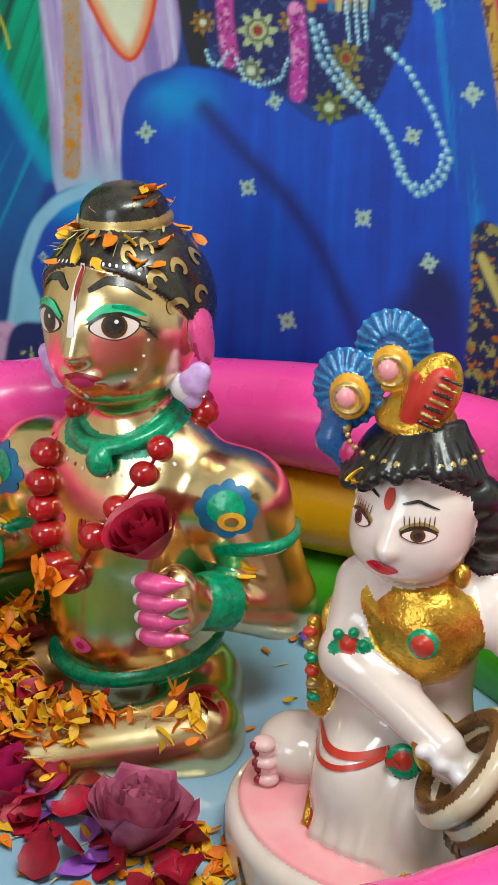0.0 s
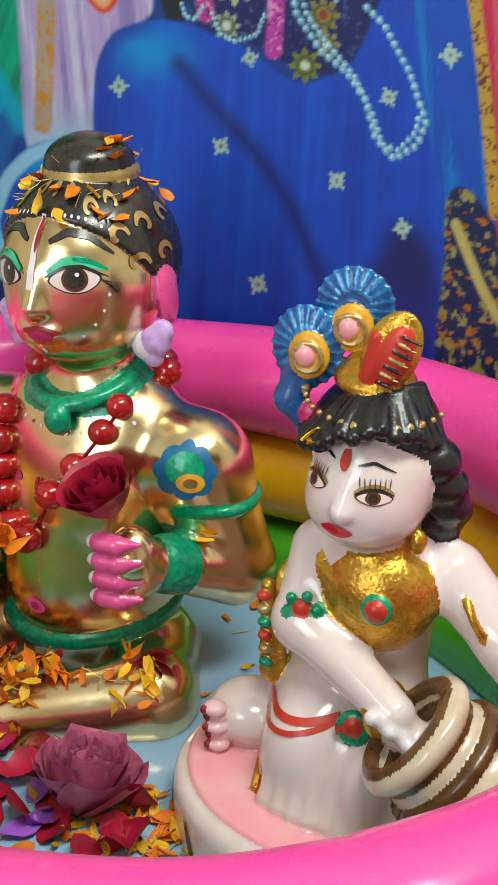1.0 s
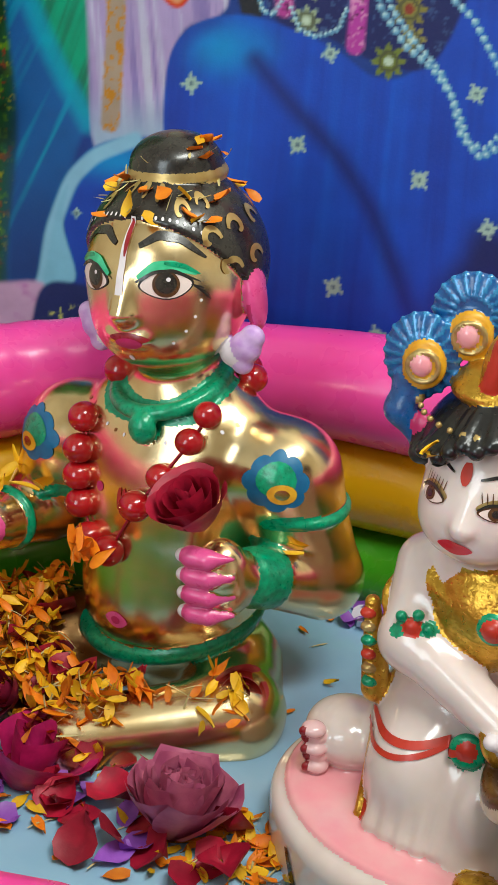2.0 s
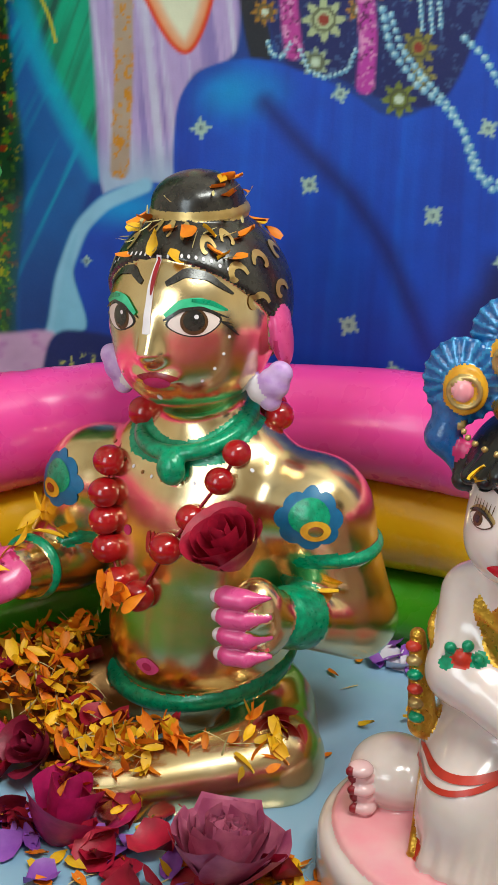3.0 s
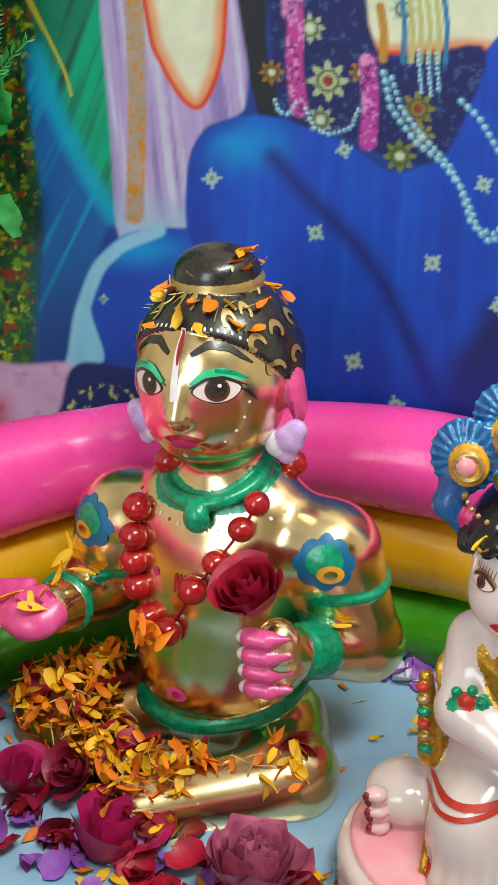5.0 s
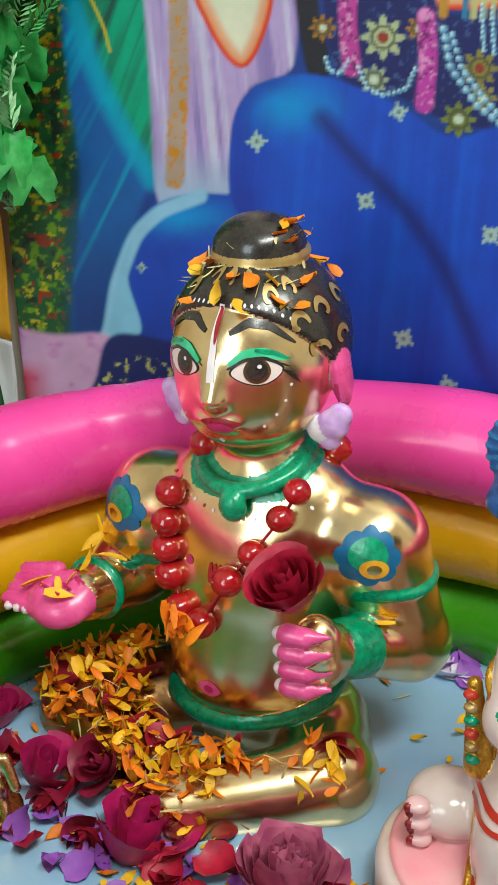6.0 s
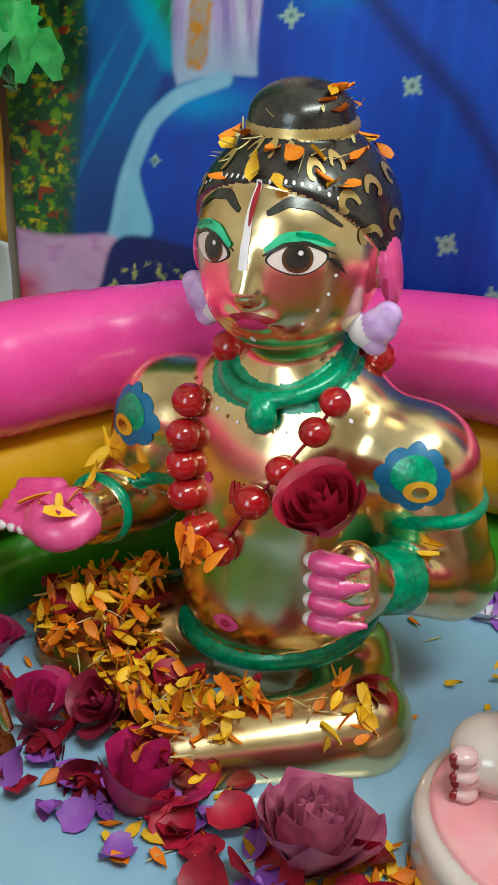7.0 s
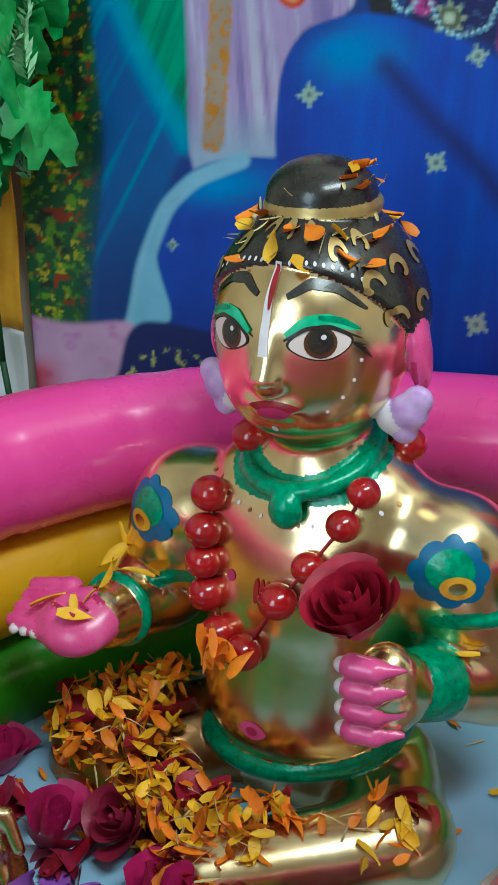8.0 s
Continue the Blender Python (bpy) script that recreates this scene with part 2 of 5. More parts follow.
            for s1 in (0, -1):
                for s2 in (0, -1):
                    c = i.copy()
                    c[:, o1] += s1
                    c[:, o2] += s2
                    ok = ((c >= 0) & (c < n)).all(1)
                    np.add.at(acc, tuple(c[ok].T), pt[ok])
                    np.add.at(cnt, tuple(c[ok].T), 1)
        cells = np.argwhere(cnt > 0)
        ids = np.full(n, -1)
        ids[tuple(cells.T)] = np.arange(len(cells))
        V = lo + acc[tuple(cells.T)] / cnt[tuple(cells.T)][:, None] * h
        cell_key = (cells // 24) @ np.array([10000, 100, 1])
        for q in np.unique(cell_key):
            k = cell_key == q
            V[k] -= self.grad(V[k]) * np.clip(self.field(V[k], margin=0.03), -h, h)[:, None]
        quads = []
        for ax in range(3):
            o1, o2 = [(1, 2), (2, 0), (0, 1)][ax]
            a0 = [slice(None)] * 3
            a1 = [slice(None)] * 3
            a0[ax], a1[ax] = slice(0, n[ax]), slice(1, n[ax] + 1)
            A, B = S[tuple(a0)], S[tuple(a1)]
            i = np.argwhere(A != B)
            flip = ~A[A != B]
            cs = []
            good = np.ones(len(i), bool)
            for s1, s2 in ((-1, -1), (0, -1), (0, 0), (-1, 0)):
                c = i.copy()
                c[:, o1] += s1
                c[:, o2] += s2
                ok = ((c >= 0) & (c < n)).all(1)
                good &= ok
                cs.append(ids[tuple(np.clip(c, 0, n - 1).T)])
            q = np.stack(cs, 1)
            q[flip] = q[flip][:, ::-1]
            quads.append(q[good & (q >= 0).all(1)])
        Q = np.concatenate(quads)
        mid, lab = V[Q].mean(1), np.zeros(len(Q), dtype=int)
        mid_key = np.floor((mid - lo) / (24 * h)).astype(int) @ np.array([10000, 100, 1])
        for q in np.unique(mid_key):
            k = mid_key == q
            lab[k] = self.field(mid[k], True, margin=0.02)[1]
        names = [F[4] if F[0] == "limb" else F[3] for F in self.forms]
        for nm in names:
            if nm not in mesh.slots:
                mesh.slots.append(nm)
        slot = np.array([mesh.slots.index(nm) for nm in names])[lab]
        mesh.v.append(V)
        mesh.f.extend(map(tuple, (Q + mesh.n).tolist()))
        mesh.i.extend(slot.tolist())
        mesh.n += len(V)

    def cast(self, O, W, far=0.6):
        """Where rays from O along W first meet the skin; nan where they miss."""
        O, W = np.asarray(O, float), np.asarray(W, float)
        t = np.zeros(len(O))
        E = O + W * min(far, 0.5)
        keep = self.near(np.minimum(O.min(0), E.min(0)), np.maximum(O.max(0), E.max(0)), 0.02)
        for _ in range(34):
            t += np.clip(self.field(O + W * t[:, None], keep=keep), -0.01, 0.04) * 0.85
        P = O + W * t[:, None]
        P[(t > far) | (np.abs(self.field(P, keep=keep)) > 0.003)] = np.nan
        return P

    def paint(self, mesh, outline, mat, axis=(0, 0), rings=4, lift=0.0006, radius=0.16, plane=None):
        """A painted patch: outline in (degrees round the axis from the front, height), laid on the skin."""
        o = np.array(outline, float)
        c = o.mean(0)
        pts = [c[None]]
        for r in range(1, rings + 1):
            pts.append(c + (o - c) * r / rings)
        uv = np.concatenate(pts)
        if plane:
            O = np.stack([uv[:, 0], np.full(len(uv), -0.3), uv[:, 1]], 1)
            W = np.tile([0.0, 1.0, 0.0], (len(uv), 1))
        else:
            a = np.radians(uv[:, 0])
            way = np.stack([np.sin(a), -np.cos(a), np.zeros(len(a))], 1)
            O = np.array([axis[0], axis[1], 0.0]) + way * radius
            O[:, 2] = uv[:, 1]
            W = -way
        P = self.cast(O, W, 0.3 if plane else radius)
        if np.isnan(P).any():
            good = ~np.isnan(P).any(1)
            if good.sum() < 4:
                return
            P[~good] = P[good].mean(0)
        P = P + self.grad(P) * lift
        n = len(o)
        faces = [(0, 1 + j, 1 + (j + 1) % n) for j in range(n)]
        for r in range(rings - 1):
            a, b = 1 + r * n, 1 + (r + 1) * n
            faces += [(a + j, b + j, b + (j + 1) % n, a + (j + 1) % n) for j in range(n)]
        mesh.add(P, faces, mat)


def oval(cx, cz, ra, rz, n=20, tilt=0.0, point=0.0):
    t = np.linspace(0, 2 * np.pi, n, endpoint=False)
    x, y = np.cos(t), np.sin(t)
    y = y * (1 - point * np.abs(x) ** 2)
    s = radians(tilt)
    k = ra / rz
    X, Y = x * ra, y * rz
    return np.stack([cx + X * math.cos(s) - Y * k * math.sin(s), cz + Y * math.cos(s) + X / k * math.sin(s)], 1)


def stroke(points, w, n=24, taper=True, sx=1.0):
    """An outline round a curve through the points; w is the half width, sx the aspect of the first axis."""
    p = np.array(points, float)
    t = np.linspace(0, len(p) - 1, n)
    c = np.stack([np.interp(t, np.arange(len(p)), p[:, j]) for j in range(2)], 1)
    for _ in range(2):
        c[1:-1] = (c[:-2] + 2 * c[1:-1] + c[2:]) / 4
    d = np.gradient(c, axis=0)
    d[:, 0] /= sx
    d /= np.linalg.norm(d, axis=1)[:, None] + 1e-9
    nrm = np.stack([-d[:, 1] * sx, d[:, 0]], 1)
    ww = w * (np.sin(np.linspace(0.12, 0.97, n) * np.pi) ** 0.6 if taper else np.ones(n))
    return c + nrm * ww[:, None], c - nrm * ww[:, None]


def paint_line(body, mesh, points, w, mat, axis=(0, 0), sx=1.0, n=24, taper=True, lift=0.0009, radius=0.16, plane=None):
    a, b = stroke(points, w, n, taper, sx)
    uv = np.concatenate([a, (a + b) / 2, b])
    if plane:
        O = np.stack([uv[:, 0], np.full(len(uv), -0.3), uv[:, 1]], 1)
        W = np.tile([0.0, 1.0, 0.0], (len(uv), 1))
    else:
        ang = np.radians(uv[:, 0])
        way = np.stack([np.sin(ang), -np.cos(ang), np.zeros(len(ang))], 1)
        O = np.array([axis[0], axis[1], 0.0]) + way * radius
        O[:, 2] = uv[:, 1]
        W = -way
    P = body.cast(O, W, 0.3 if plane else radius)
    if np.isnan(P).any():
        return
    P = P + body.grad(P) * lift
    faces = []
    for r in (0, 1):
        faces += [(r * n + j, r * n + j + 1, (r + 1) * n + j + 1, (r + 1) * n + j) for j in range(n - 1)]
    mesh.add(P, faces, mat)


def turned(rx=0, ry=0, rz=0):
    return np.array(Euler([radians(a) for a in (rx, ry, rz)]).to_matrix())


def ball(c, r, seg=14, rings=9):
    bm = bmesh.new()
    bmesh.ops.create_uvsphere(bm, u_segments=seg, v_segments=rings, radius=1.0)
    r = r if isinstance(r, (tuple, list)) else (r, r, r)
    for v in bm.verts:
        v.co = Vector((c[0] + v.co.x * r[0], c[1] + v.co.y * r[1], c[2] + v.co.z * r[2]))
    return bm


def petal_sheet(length, width, cup, curl, nu=5, nv=4, notch=0.0, tip=0.5):
    """A cupped petal from its root at the origin along +y, thickened to a thin leaf."""
    V, F = [], []
    for i in range(nu + 1):
        t = i / nu
        w = width * (math.sin(math.pi * min(1, 0.14 + t * (1 - 0.14 * 0) * (1 - tip * 0.28))) ** 0.7)
        for j in range(nv + 1):
            s = j / nv * 2 - 1
            z = cup * width * (s * s) + curl * length * t * t
            V.append((s * w, length * t * (1 - notch * (1 - abs(s)) * (t > 0.9)), z))
    for i in range(nu):
        for j in range(nv):
            a = i * (nv + 1) + j
            F.append((a, a + 1, a + nv + 2, a + nv + 1))
    return np.array(V), F


# ---- room ----
def block(name, x0, x1, y0, y1, z0, z1, mat):
    bm = bmesh.new()
    bmesh.ops.create_cube(bm, size=1)
    for v in bm.verts:
        v.co = Vector(((x0 + x1) / 2 + v.co.x * (x1 - x0), (y0 + y1) / 2 + v.co.y * (y1 - y0), (z0 + z1) / 2 + v.co.z * (z1 - z0)))
    return tagged(part(name, bm, mat, None, smooth=False), kind="structure")


POSTER_Y = 1.07
FL = -0.004
GROUND = -0.014
block("floor", -1.7, 1.9, -2.0, 1.2, -0.16, GROUND, "floor")
block("wall_north", -1.7, 1.9, POSTER_Y + 0.012, 1.2, GROUND, 2.5, "wall")
# Side walls, south wall and ceiling are unseen, added for bounce and reflections.
block("wall_west", -1.85, -1.7, -2.0, 1.2, -0.16, 2.5, "wall")
block("wall_east", 1.9, 2.05, -2.0, 1.2, -0.16, 2.5, "wall")
# South wall is split round an added gap that lets world light in.
block("wall_south", 0.0, 1.9, -2.15, -2.0, -0.16, 2.5, "wall")
block("wall_south_above_gap", -1.0, 0.0, -2.15, -2.0, 2.1, 2.5, "wall")
block("wall_south_west", -1.7, -1.0, -2.15, -2.0, -0.16, 2.5, "wall")
block("ceiling", -1.85, 2.05, -2.15, 1.2, 2.5, 2.6, "ceiling")


# ---- printed backdrop ----
HOM = (1176.97, -132.194, 610.667, 20.7375, -1505.99, 1067.23, -0.251582, -0.341904)


def smooth(x, a, b):
    t = np.clip((x - a) / (b - a), 0, 1)
    return t * t * (3 - 2 * t)


def polygon_mask(U, V, pts, soft=4.0):
    """1 inside a rounded outline, fading over soft canvas units at its edge."""
    p = np.array(pts, float)
    q = []
    n = len(p)
    for i in range(n):
        p0, p1, p2, p3 = p[i - 1], p[i], p[(i + 1) % n], p[(i + 2) % n]
        for t in np.linspace(0, 1, 5, endpoint=False):
            q.append(0.5 * (2 * p1 + (p2 - p0) * t + (2 * p0 - 5 * p1 + 4 * p2 - p3) * t * t + (3 * p1 - p0 - 3 * p2 + p3) * t ** 3))
    q = np.array(q)
    inside = np.zeros(U.shape, bool)
    dist = np.full(U.shape, 1e9)
    for a, b in zip(q, np.roll(q, -1, 0)):
        ab = b - a
        t = np.clip(((U - a[0]) * ab[0] + (V - a[1]) * ab[1]) / (ab @ ab + 1e-9), 0, 1)
        dist = np.minimum(dist, (U - a[0] - t * ab[0]) ** 2 + (V - a[1] - t * ab[1]) ** 2)
        hit = ((a[1] > V) != (b[1] > V))
        inside ^= hit & (U < (b[0] - a[0]) * (V - a[1]) / (b[1] - a[1] + 1e-12) + a[0])
    sd = np.where(inside, -1, 1) * np.sqrt(dist)
    return smooth(-sd, -soft, soft), sd


def line_mask(U, V, pts, w, soft=3.0):
    p = np.array(pts, float)
    t = np.linspace(0, len(p) - 1, len(p) * 6)
    c = np.stack([np.interp(t, np.arange(len(p)), p[:, j]) for j in range(2)], 1)
    for _ in range(4):
        c[1:-1] = (c[:-2] + 2 * c[1:-1] + c[2:]) / 4
    dist = np.full(U.shape, 1e9)
    for a, b in zip(c[:-1], c[1:]):
        ab = b - a
        t = np.clip(((U - a[0]) * ab[0] + (V - a[1]) * ab[1]) / (ab @ ab + 1e-9), 0, 1)
        dist = np.minimum(dist, np.hypot(U - a[0] - t * ab[0], V - a[1] - t * ab[1]))
    return 1 - smooth(dist, w - soft, w + soft)


def grain(U, V, su, sv, seed, oct=3):
    """Smooth brush-like variation, stretched along the given axes."""
    rng = np.random.default_rng(seed)
    out = np.zeros(U.shape)
    amp = 1.0
    for o in range(oct):
        g = rng.random((64, 64))
        x, y = (U / su * 2 ** o + 900) % 63, (V / sv * 2 ** o + 900) % 63
        i, j = x.astype(int), y.astype(int)
        fx, fy = smooth(x - i, 0, 1), smooth(y - j, 0, 1)
        out += amp * ((g[i, j] * (1 - fx) + g[i + 1, j] * fx) * (1 - fy) + (g[i, j + 1] * (1 - fx) + g[i + 1, j + 1] * fx) * fy - 0.5)
        amp *= 0.5
    return out


def paint_backdrop(U, V):
    C = np.zeros((*U.shape, 3))

    def hexa(m, h):
        C[...] = C * (1 - m[..., None]) + np.array(lin(h)) * m[..., None]

    def dot(cu, cv, r0, r1, h):
        near = (np.abs(U - cu) < r1) & (np.abs(V - cv) < r1)
        m = 1 - smooth(np.hypot(U[near] - cu, V[near] - cv), r0, r1)
        C[near] = C[near] * (1 - m[:, None]) + np.array(lin(h)) * m[:, None]

    ones = np.ones(U.shape)
    hexa(ones, "0f3f86")
    # woodland at the side
    hexa(1 - smooth(U + 0.05 * V, 95, 150), "1c4a2a")
    w = grain(U, V, 14, 14, 3)
    side = 1 - smooth(U + 0.05 * V, 80, 130)
    hexa(side * smooth(w, 0.1, 0.35), "6d8a2c")
    hexa(side * smooth(grain(U, V, 11, 11, 5), 0.25, 0.4), "b8a23c")
    hexa(side * smooth(grain(U, V, 13, 13, 6), 0.3, 0.42), "8c3a2c")
    hexa(side * smooth(grain(U, V, 20, 20, 7), 0.2, 0.4), "0c2416")
    # green and teal drape
    m, _ = polygon_mask(U, V, [(60, -200), (230, -200), (228, 200), (226, 380), (190, 330), (130, 220), (90, 100)], 6)
    hexa(m, "136a52")
    fold = grain(U + 0.35 * V, V, 16, 260, 11)
    hexa(m * smooth(fold, 0.05, 0.5), "2a8a6e")
    hexa(m * smooth(-fold, 0.1, 0.5), "0b4038")
    m, _ = polygon_mask(U, V, [(70, 120), (110, 190), (160, 290), (215, 390), (205, 440), (150, 600), (150, 660), (95, 660), (105, 420), (85, 260)], 7)
    hexa(m, "125e9e")
    hexa(m * smooth(grain(U + 0.5 * V, V, 22, 300, 12), 0.0, 0.5), "2f9cc0")
    hexa(m * smooth(V, 420, 640), "123f7e")
    hexa(line_mask(U, V, [(75, 20), (110, 90), (145, 190)], 3), "c9b35a")
    m, _ = polygon_mask(U, V, [(98, -200), (235, -200), (232, 330), (218, 395), (172, 325), (128, 235), (104, 120)], 5)
    hexa(m, "13705a")
    hexa(m * smooth(fold, 0.0, 0.45), "2f9a7c")
    hexa(m * smooth(-fold, 0.1, 0.5), "0b4a40")
    hexa(line_mask(U, V, [(88, 110), (125, 225), (172, 320), (222, 402)], 15, 12) * 0.85, "2b9cc0")
    hexa(line_mask(U, V, [(80, 20), (112, 90), (140, 150), (150, 190)], 2.5, 2), "c9b35a")
    # pale lilac robe
    m, _ = polygon_mask(U, V, [(216, -200), (470, -200), (458, 150), (440, 225), (380, 250), (352, 320), (350, 420), (300, 425), (240, 450), (220, 300)], 6)
    hexa(m, "c3a5d2")
    f = grain(U - 0.1 * V, V, 13, 420, 21)
    hexa(m * smooth(f, 0.0, 0.5), "dccbe6")
    hexa(m * smooth(-f, 0.1, 0.5), "9a82b8")
    hexa(m * smooth(V, 330, 440), "b9bfdc")
    b = line_mask(U, V, [(248, -200), (262, 80), (264, 250), (258, 400)], 16, 4)
    hexa(b * m, "b99a8e")
    hexa(b * m * smooth(grain(U, V, 7, 9, 22), 0.05, 0.35), "d08a4a")
    # arms with a red rim of light
    for pts in ([(262, -200), (425, -200), (422, 60), (408, 150), (378, 212), (345, 205), (305, 140), (280, 60)],
                [(640, -200), (1000, -200), (960, 95), (860, 108), (740, 118), (690, 112), (655, 70)]):
        m, sd = polygon_mask(U, V, pts, 3)
        hexa(m, "d9512e")
        hexa(smooth(-sd, 4, 30), "efe0d0")
        hexa(smooth(-sd, 3, 12) * (1 - smooth(-sd, 12, 30)) * 0.6, "f2b394")
    # dark hair
    m, _ = polygon_mask(U, V, [(422, -200), (500, -200), (492, 90), (510, 190), (505, 240), (478, 232), (456, 120)], 4)
    hexa(m, "12141f")
    # lower folds and far knee
    m, _ = polygon_mask(U, V, [(182, 530), (200, 470), (250, 432), (330, 424), (400, 440), (480, 520), (480, 700), (300, 760), (215, 700)], 4)
    hexa(m, "0f4fae")
    hexa(m * np.exp(-((U - 270) / 70) ** 2 - ((V - 462) / 26) ** 2), "3f8fd0")
    hexa(m * smooth(V, 560, 720) * 0.8, "0a2f78")
    hexa(m * smooth(grain(U, V, 40, 40, 33), 0.1, 0.6) * 0.5, "0c3d90")
    # scarf edge
    sc = line_mask(U, V, [(300, 428), (235, 452), (195, 490), (165, 570), (155, 640), (140, 690)], 12, 5)
    hexa(sc, "a9c6e4")
    m, _ = polygon_mask(U, V, [(190, 500), (182, 560), (205, 640), (190, 660), (150, 680), (160, 600), (175, 530)], 4)
    hexa(m, "9fc0de")
    # pale pink cloth and gold hem
    m, _ = polygon_mask(U, V, [(-80, 645), (60, 655), (150, 655), (140, 700), (128, 790), (-80, 790)], 6)
    hexa(m, "dba9cc")
    hexa(m * smooth(grain(U, V, 30, 22, 41), 0.0, 0.5), "c888ba")
    hexa(m * (1 - smooth(U, 0, 70)) * smooth(V, 690, 730), "cc4a55")
    m, _ = polygon_mask(U, V, [(150, 662), (200, 655), (300, 690), (330, 800), (120, 800), (132, 720)], 5)
    hexa(m, "13235e")
    g = smooth(grain(U, V, 9, 9, 44), 0.12, 0.4)
    hexa(g * line_mask(U, V, [(140, 745), (180, 705), (235, 712), (262, 740)], 16, 5), "c7b67c")
    # large blue garment
    blue = [(350, 430), (348, 350), (360, 285), (395, 245), (440, 230), (490, 228), (560, 248), (640, 285), (700, 325), (760, 320), (820, 250),
            (880, 120), (960, 60), (1120, 100), (1160, 500), (1180, 860), (560, 860), (470, 650), (380, 480)]
    m, sd = polygon_mask(U, V, blue, 4)
    hexa(m, "0f55ba")
    f = grain(U + 0.1 * V, V, 24, 460, 51)
    hexa(m * smooth(f, 0.0, 0.6) * 0.55, "1c6bd2")
    hexa(m * smooth(-f, 0.0, 0.6) * 0.6, "0b3f9a")
    hexa(m * np.exp(-((U - 445) / 55) ** 2 - ((V - 280) / 40) ** 2) * 0.8, "4b9ad6")
    hexa(m * np.exp(-((U - 505 - 0.25 * (V - 280)) / 34) ** 2 - ((V - 275) / 30) ** 2) * 0.5, "3884cf")
    hexa(m * line_mask(U, V, [(500, 300), (560, 370), (640, 450), (700, 540), (740, 640), (770, 720)], 14, 16) * 0.85, "082a6e")
    hexa(m * line_mask(U, V, [(380, 430), (440, 540), (500, 640), (540, 740)], 8, 14) * 0.5, "0b3a8e")
    hexa(m * smooth(-sd, 34, 0) * smooth(U, 350, 360) * (1 - smooth(U, 420, 470)) * 0.6, "0c3f98")
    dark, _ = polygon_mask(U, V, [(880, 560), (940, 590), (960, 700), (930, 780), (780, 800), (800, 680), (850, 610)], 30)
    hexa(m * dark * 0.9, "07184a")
    hexa(m * smooth(V, 600, 760) * 0.5, "0a3796")
    # drape at the far side with gold brocade
    m, _ = polygon_mask(U, V, [(930, 40), (1010, 40), (1035, 250), (1045, 560), (1000, 640), (960, 480), (930, 240)], 6)
    hexa(m, "1858b4")
    hexa(m * smooth(grain(U, V, 12, 300, 61), 0.0, 0.5) * 0.6, "3f8fd4")
    m, _ = polygon_mask(U, V, [(975, 520), (1010, 500), (1060, 560), (1120, 700), (1160, 880), (960, 880), (945, 780), (965, 640)], 5)
    hexa(m, "12204a")
    k = grain(U, V, 12, 16, 62)
    hexa(m * smooth(k, 0.08, 0.3), "9a8c5c")
    hexa(m * smooth(grain(U, V, 16, 12, 63), 0.25, 0.4), "b06a34")
    hexa(m * line_mask(U, V, [(990, 560), (1040, 680), (1120, 800)], 9, 4), "c8b27a")
    m, _ = polygon_mask(U, V, [(1020, -200), (1300, -200), (1300, 900), (1120, 760), (1060, 540), (1045, 300)], 6)
    hexa(m, "c8455e")
    hexa(m * smooth(grain(U, V, 22, 300, 64), 0.0, 0.5), "e07a86")
    b = line_mask(U, V, [(1022, 60), (1048, 300), (1062, 540)], 12, 4)
    hexa(b, "c99a58")
    hexa(b * smooth(grain(U, V, 8, 8, 65), 0.1, 0.3), "6a3a2c")
    # jewelled bodice
    m, _ = polygon_mask(U, V, [(500, -200), (660, -200), (690, 110), (880, 100), (850, 220), (790, 310), (700, 300), (620, 262), (540, 240), (512, 190), (500, 90)], 5)
    hexa(m, "16205a")
    hexa(m * smooth(grain(U, V, 10, 10, 71), 0.2, 0.4) * 0.5, "5a6a9a")
    for cu, cv, r, h in ((600, 165, 30, "b9b79a"), (570, 70, 22, "b7b49c"), (585, 235, 20, "a9ac98"), (740, 35, 22, "c9c9bd"), (660, 150, 18, "b07a4a"), (500, 150, 18, "a8743c"),
                         (760, 215, 26, "8a7a4a"), (725, 300, 24, "7a7c44"), (765, 265, 20, "9a8a5c")):
        d = np.hypot(U - cu, V - cv)
        th = np.arctan2(V - cv, U - cu)
        rr = r * (1 + 0.25 * np.cos(8 * th))
        hexa(1 - smooth(d, rr - 3, rr + 3), h)
        hexa((1 - smooth(np.abs(d - r * 0.62), 2, 4)) * 0.8, "4a4634")
        hexa(1 - smooth(d, r * 0.25, r * 0.4), "8c3c34" if r > 24 else "d8d8cc")
    for pts, h in (([(540, -60), (545, 60), (540, 130), (548, 215)], "c05a9c"), ([(672, 130), (676, 200), (668, 275)], "bf5aa6"), ([(540, -60), (535, 40)], "c77ab0")):
        b = line_mask(U, V, pts, 15, 4)
        hexa(b, h)
        hexa(b * smooth(grain(U, V, 8, 8, 72), 0.05, 0.3), "e39ac6")
        hexa(b * smooth(-grain(U, V, 8, 8, 73), 0.15, 0.4), "6a2a5c")
    # bangles
    for cu in (738, 752, 768, 784, 800, 815):
        hexa(line_mask(U, V, [(cu, 10), (cu + 4, 70), (cu - 2, 130)], 5, 2), "4d7aa2" if cu % 4 else "c6b88c")
    hexa(line_mask(U, V, [(698, 30), (704, 80), (700, 125)], 8, 3), "c08a52")
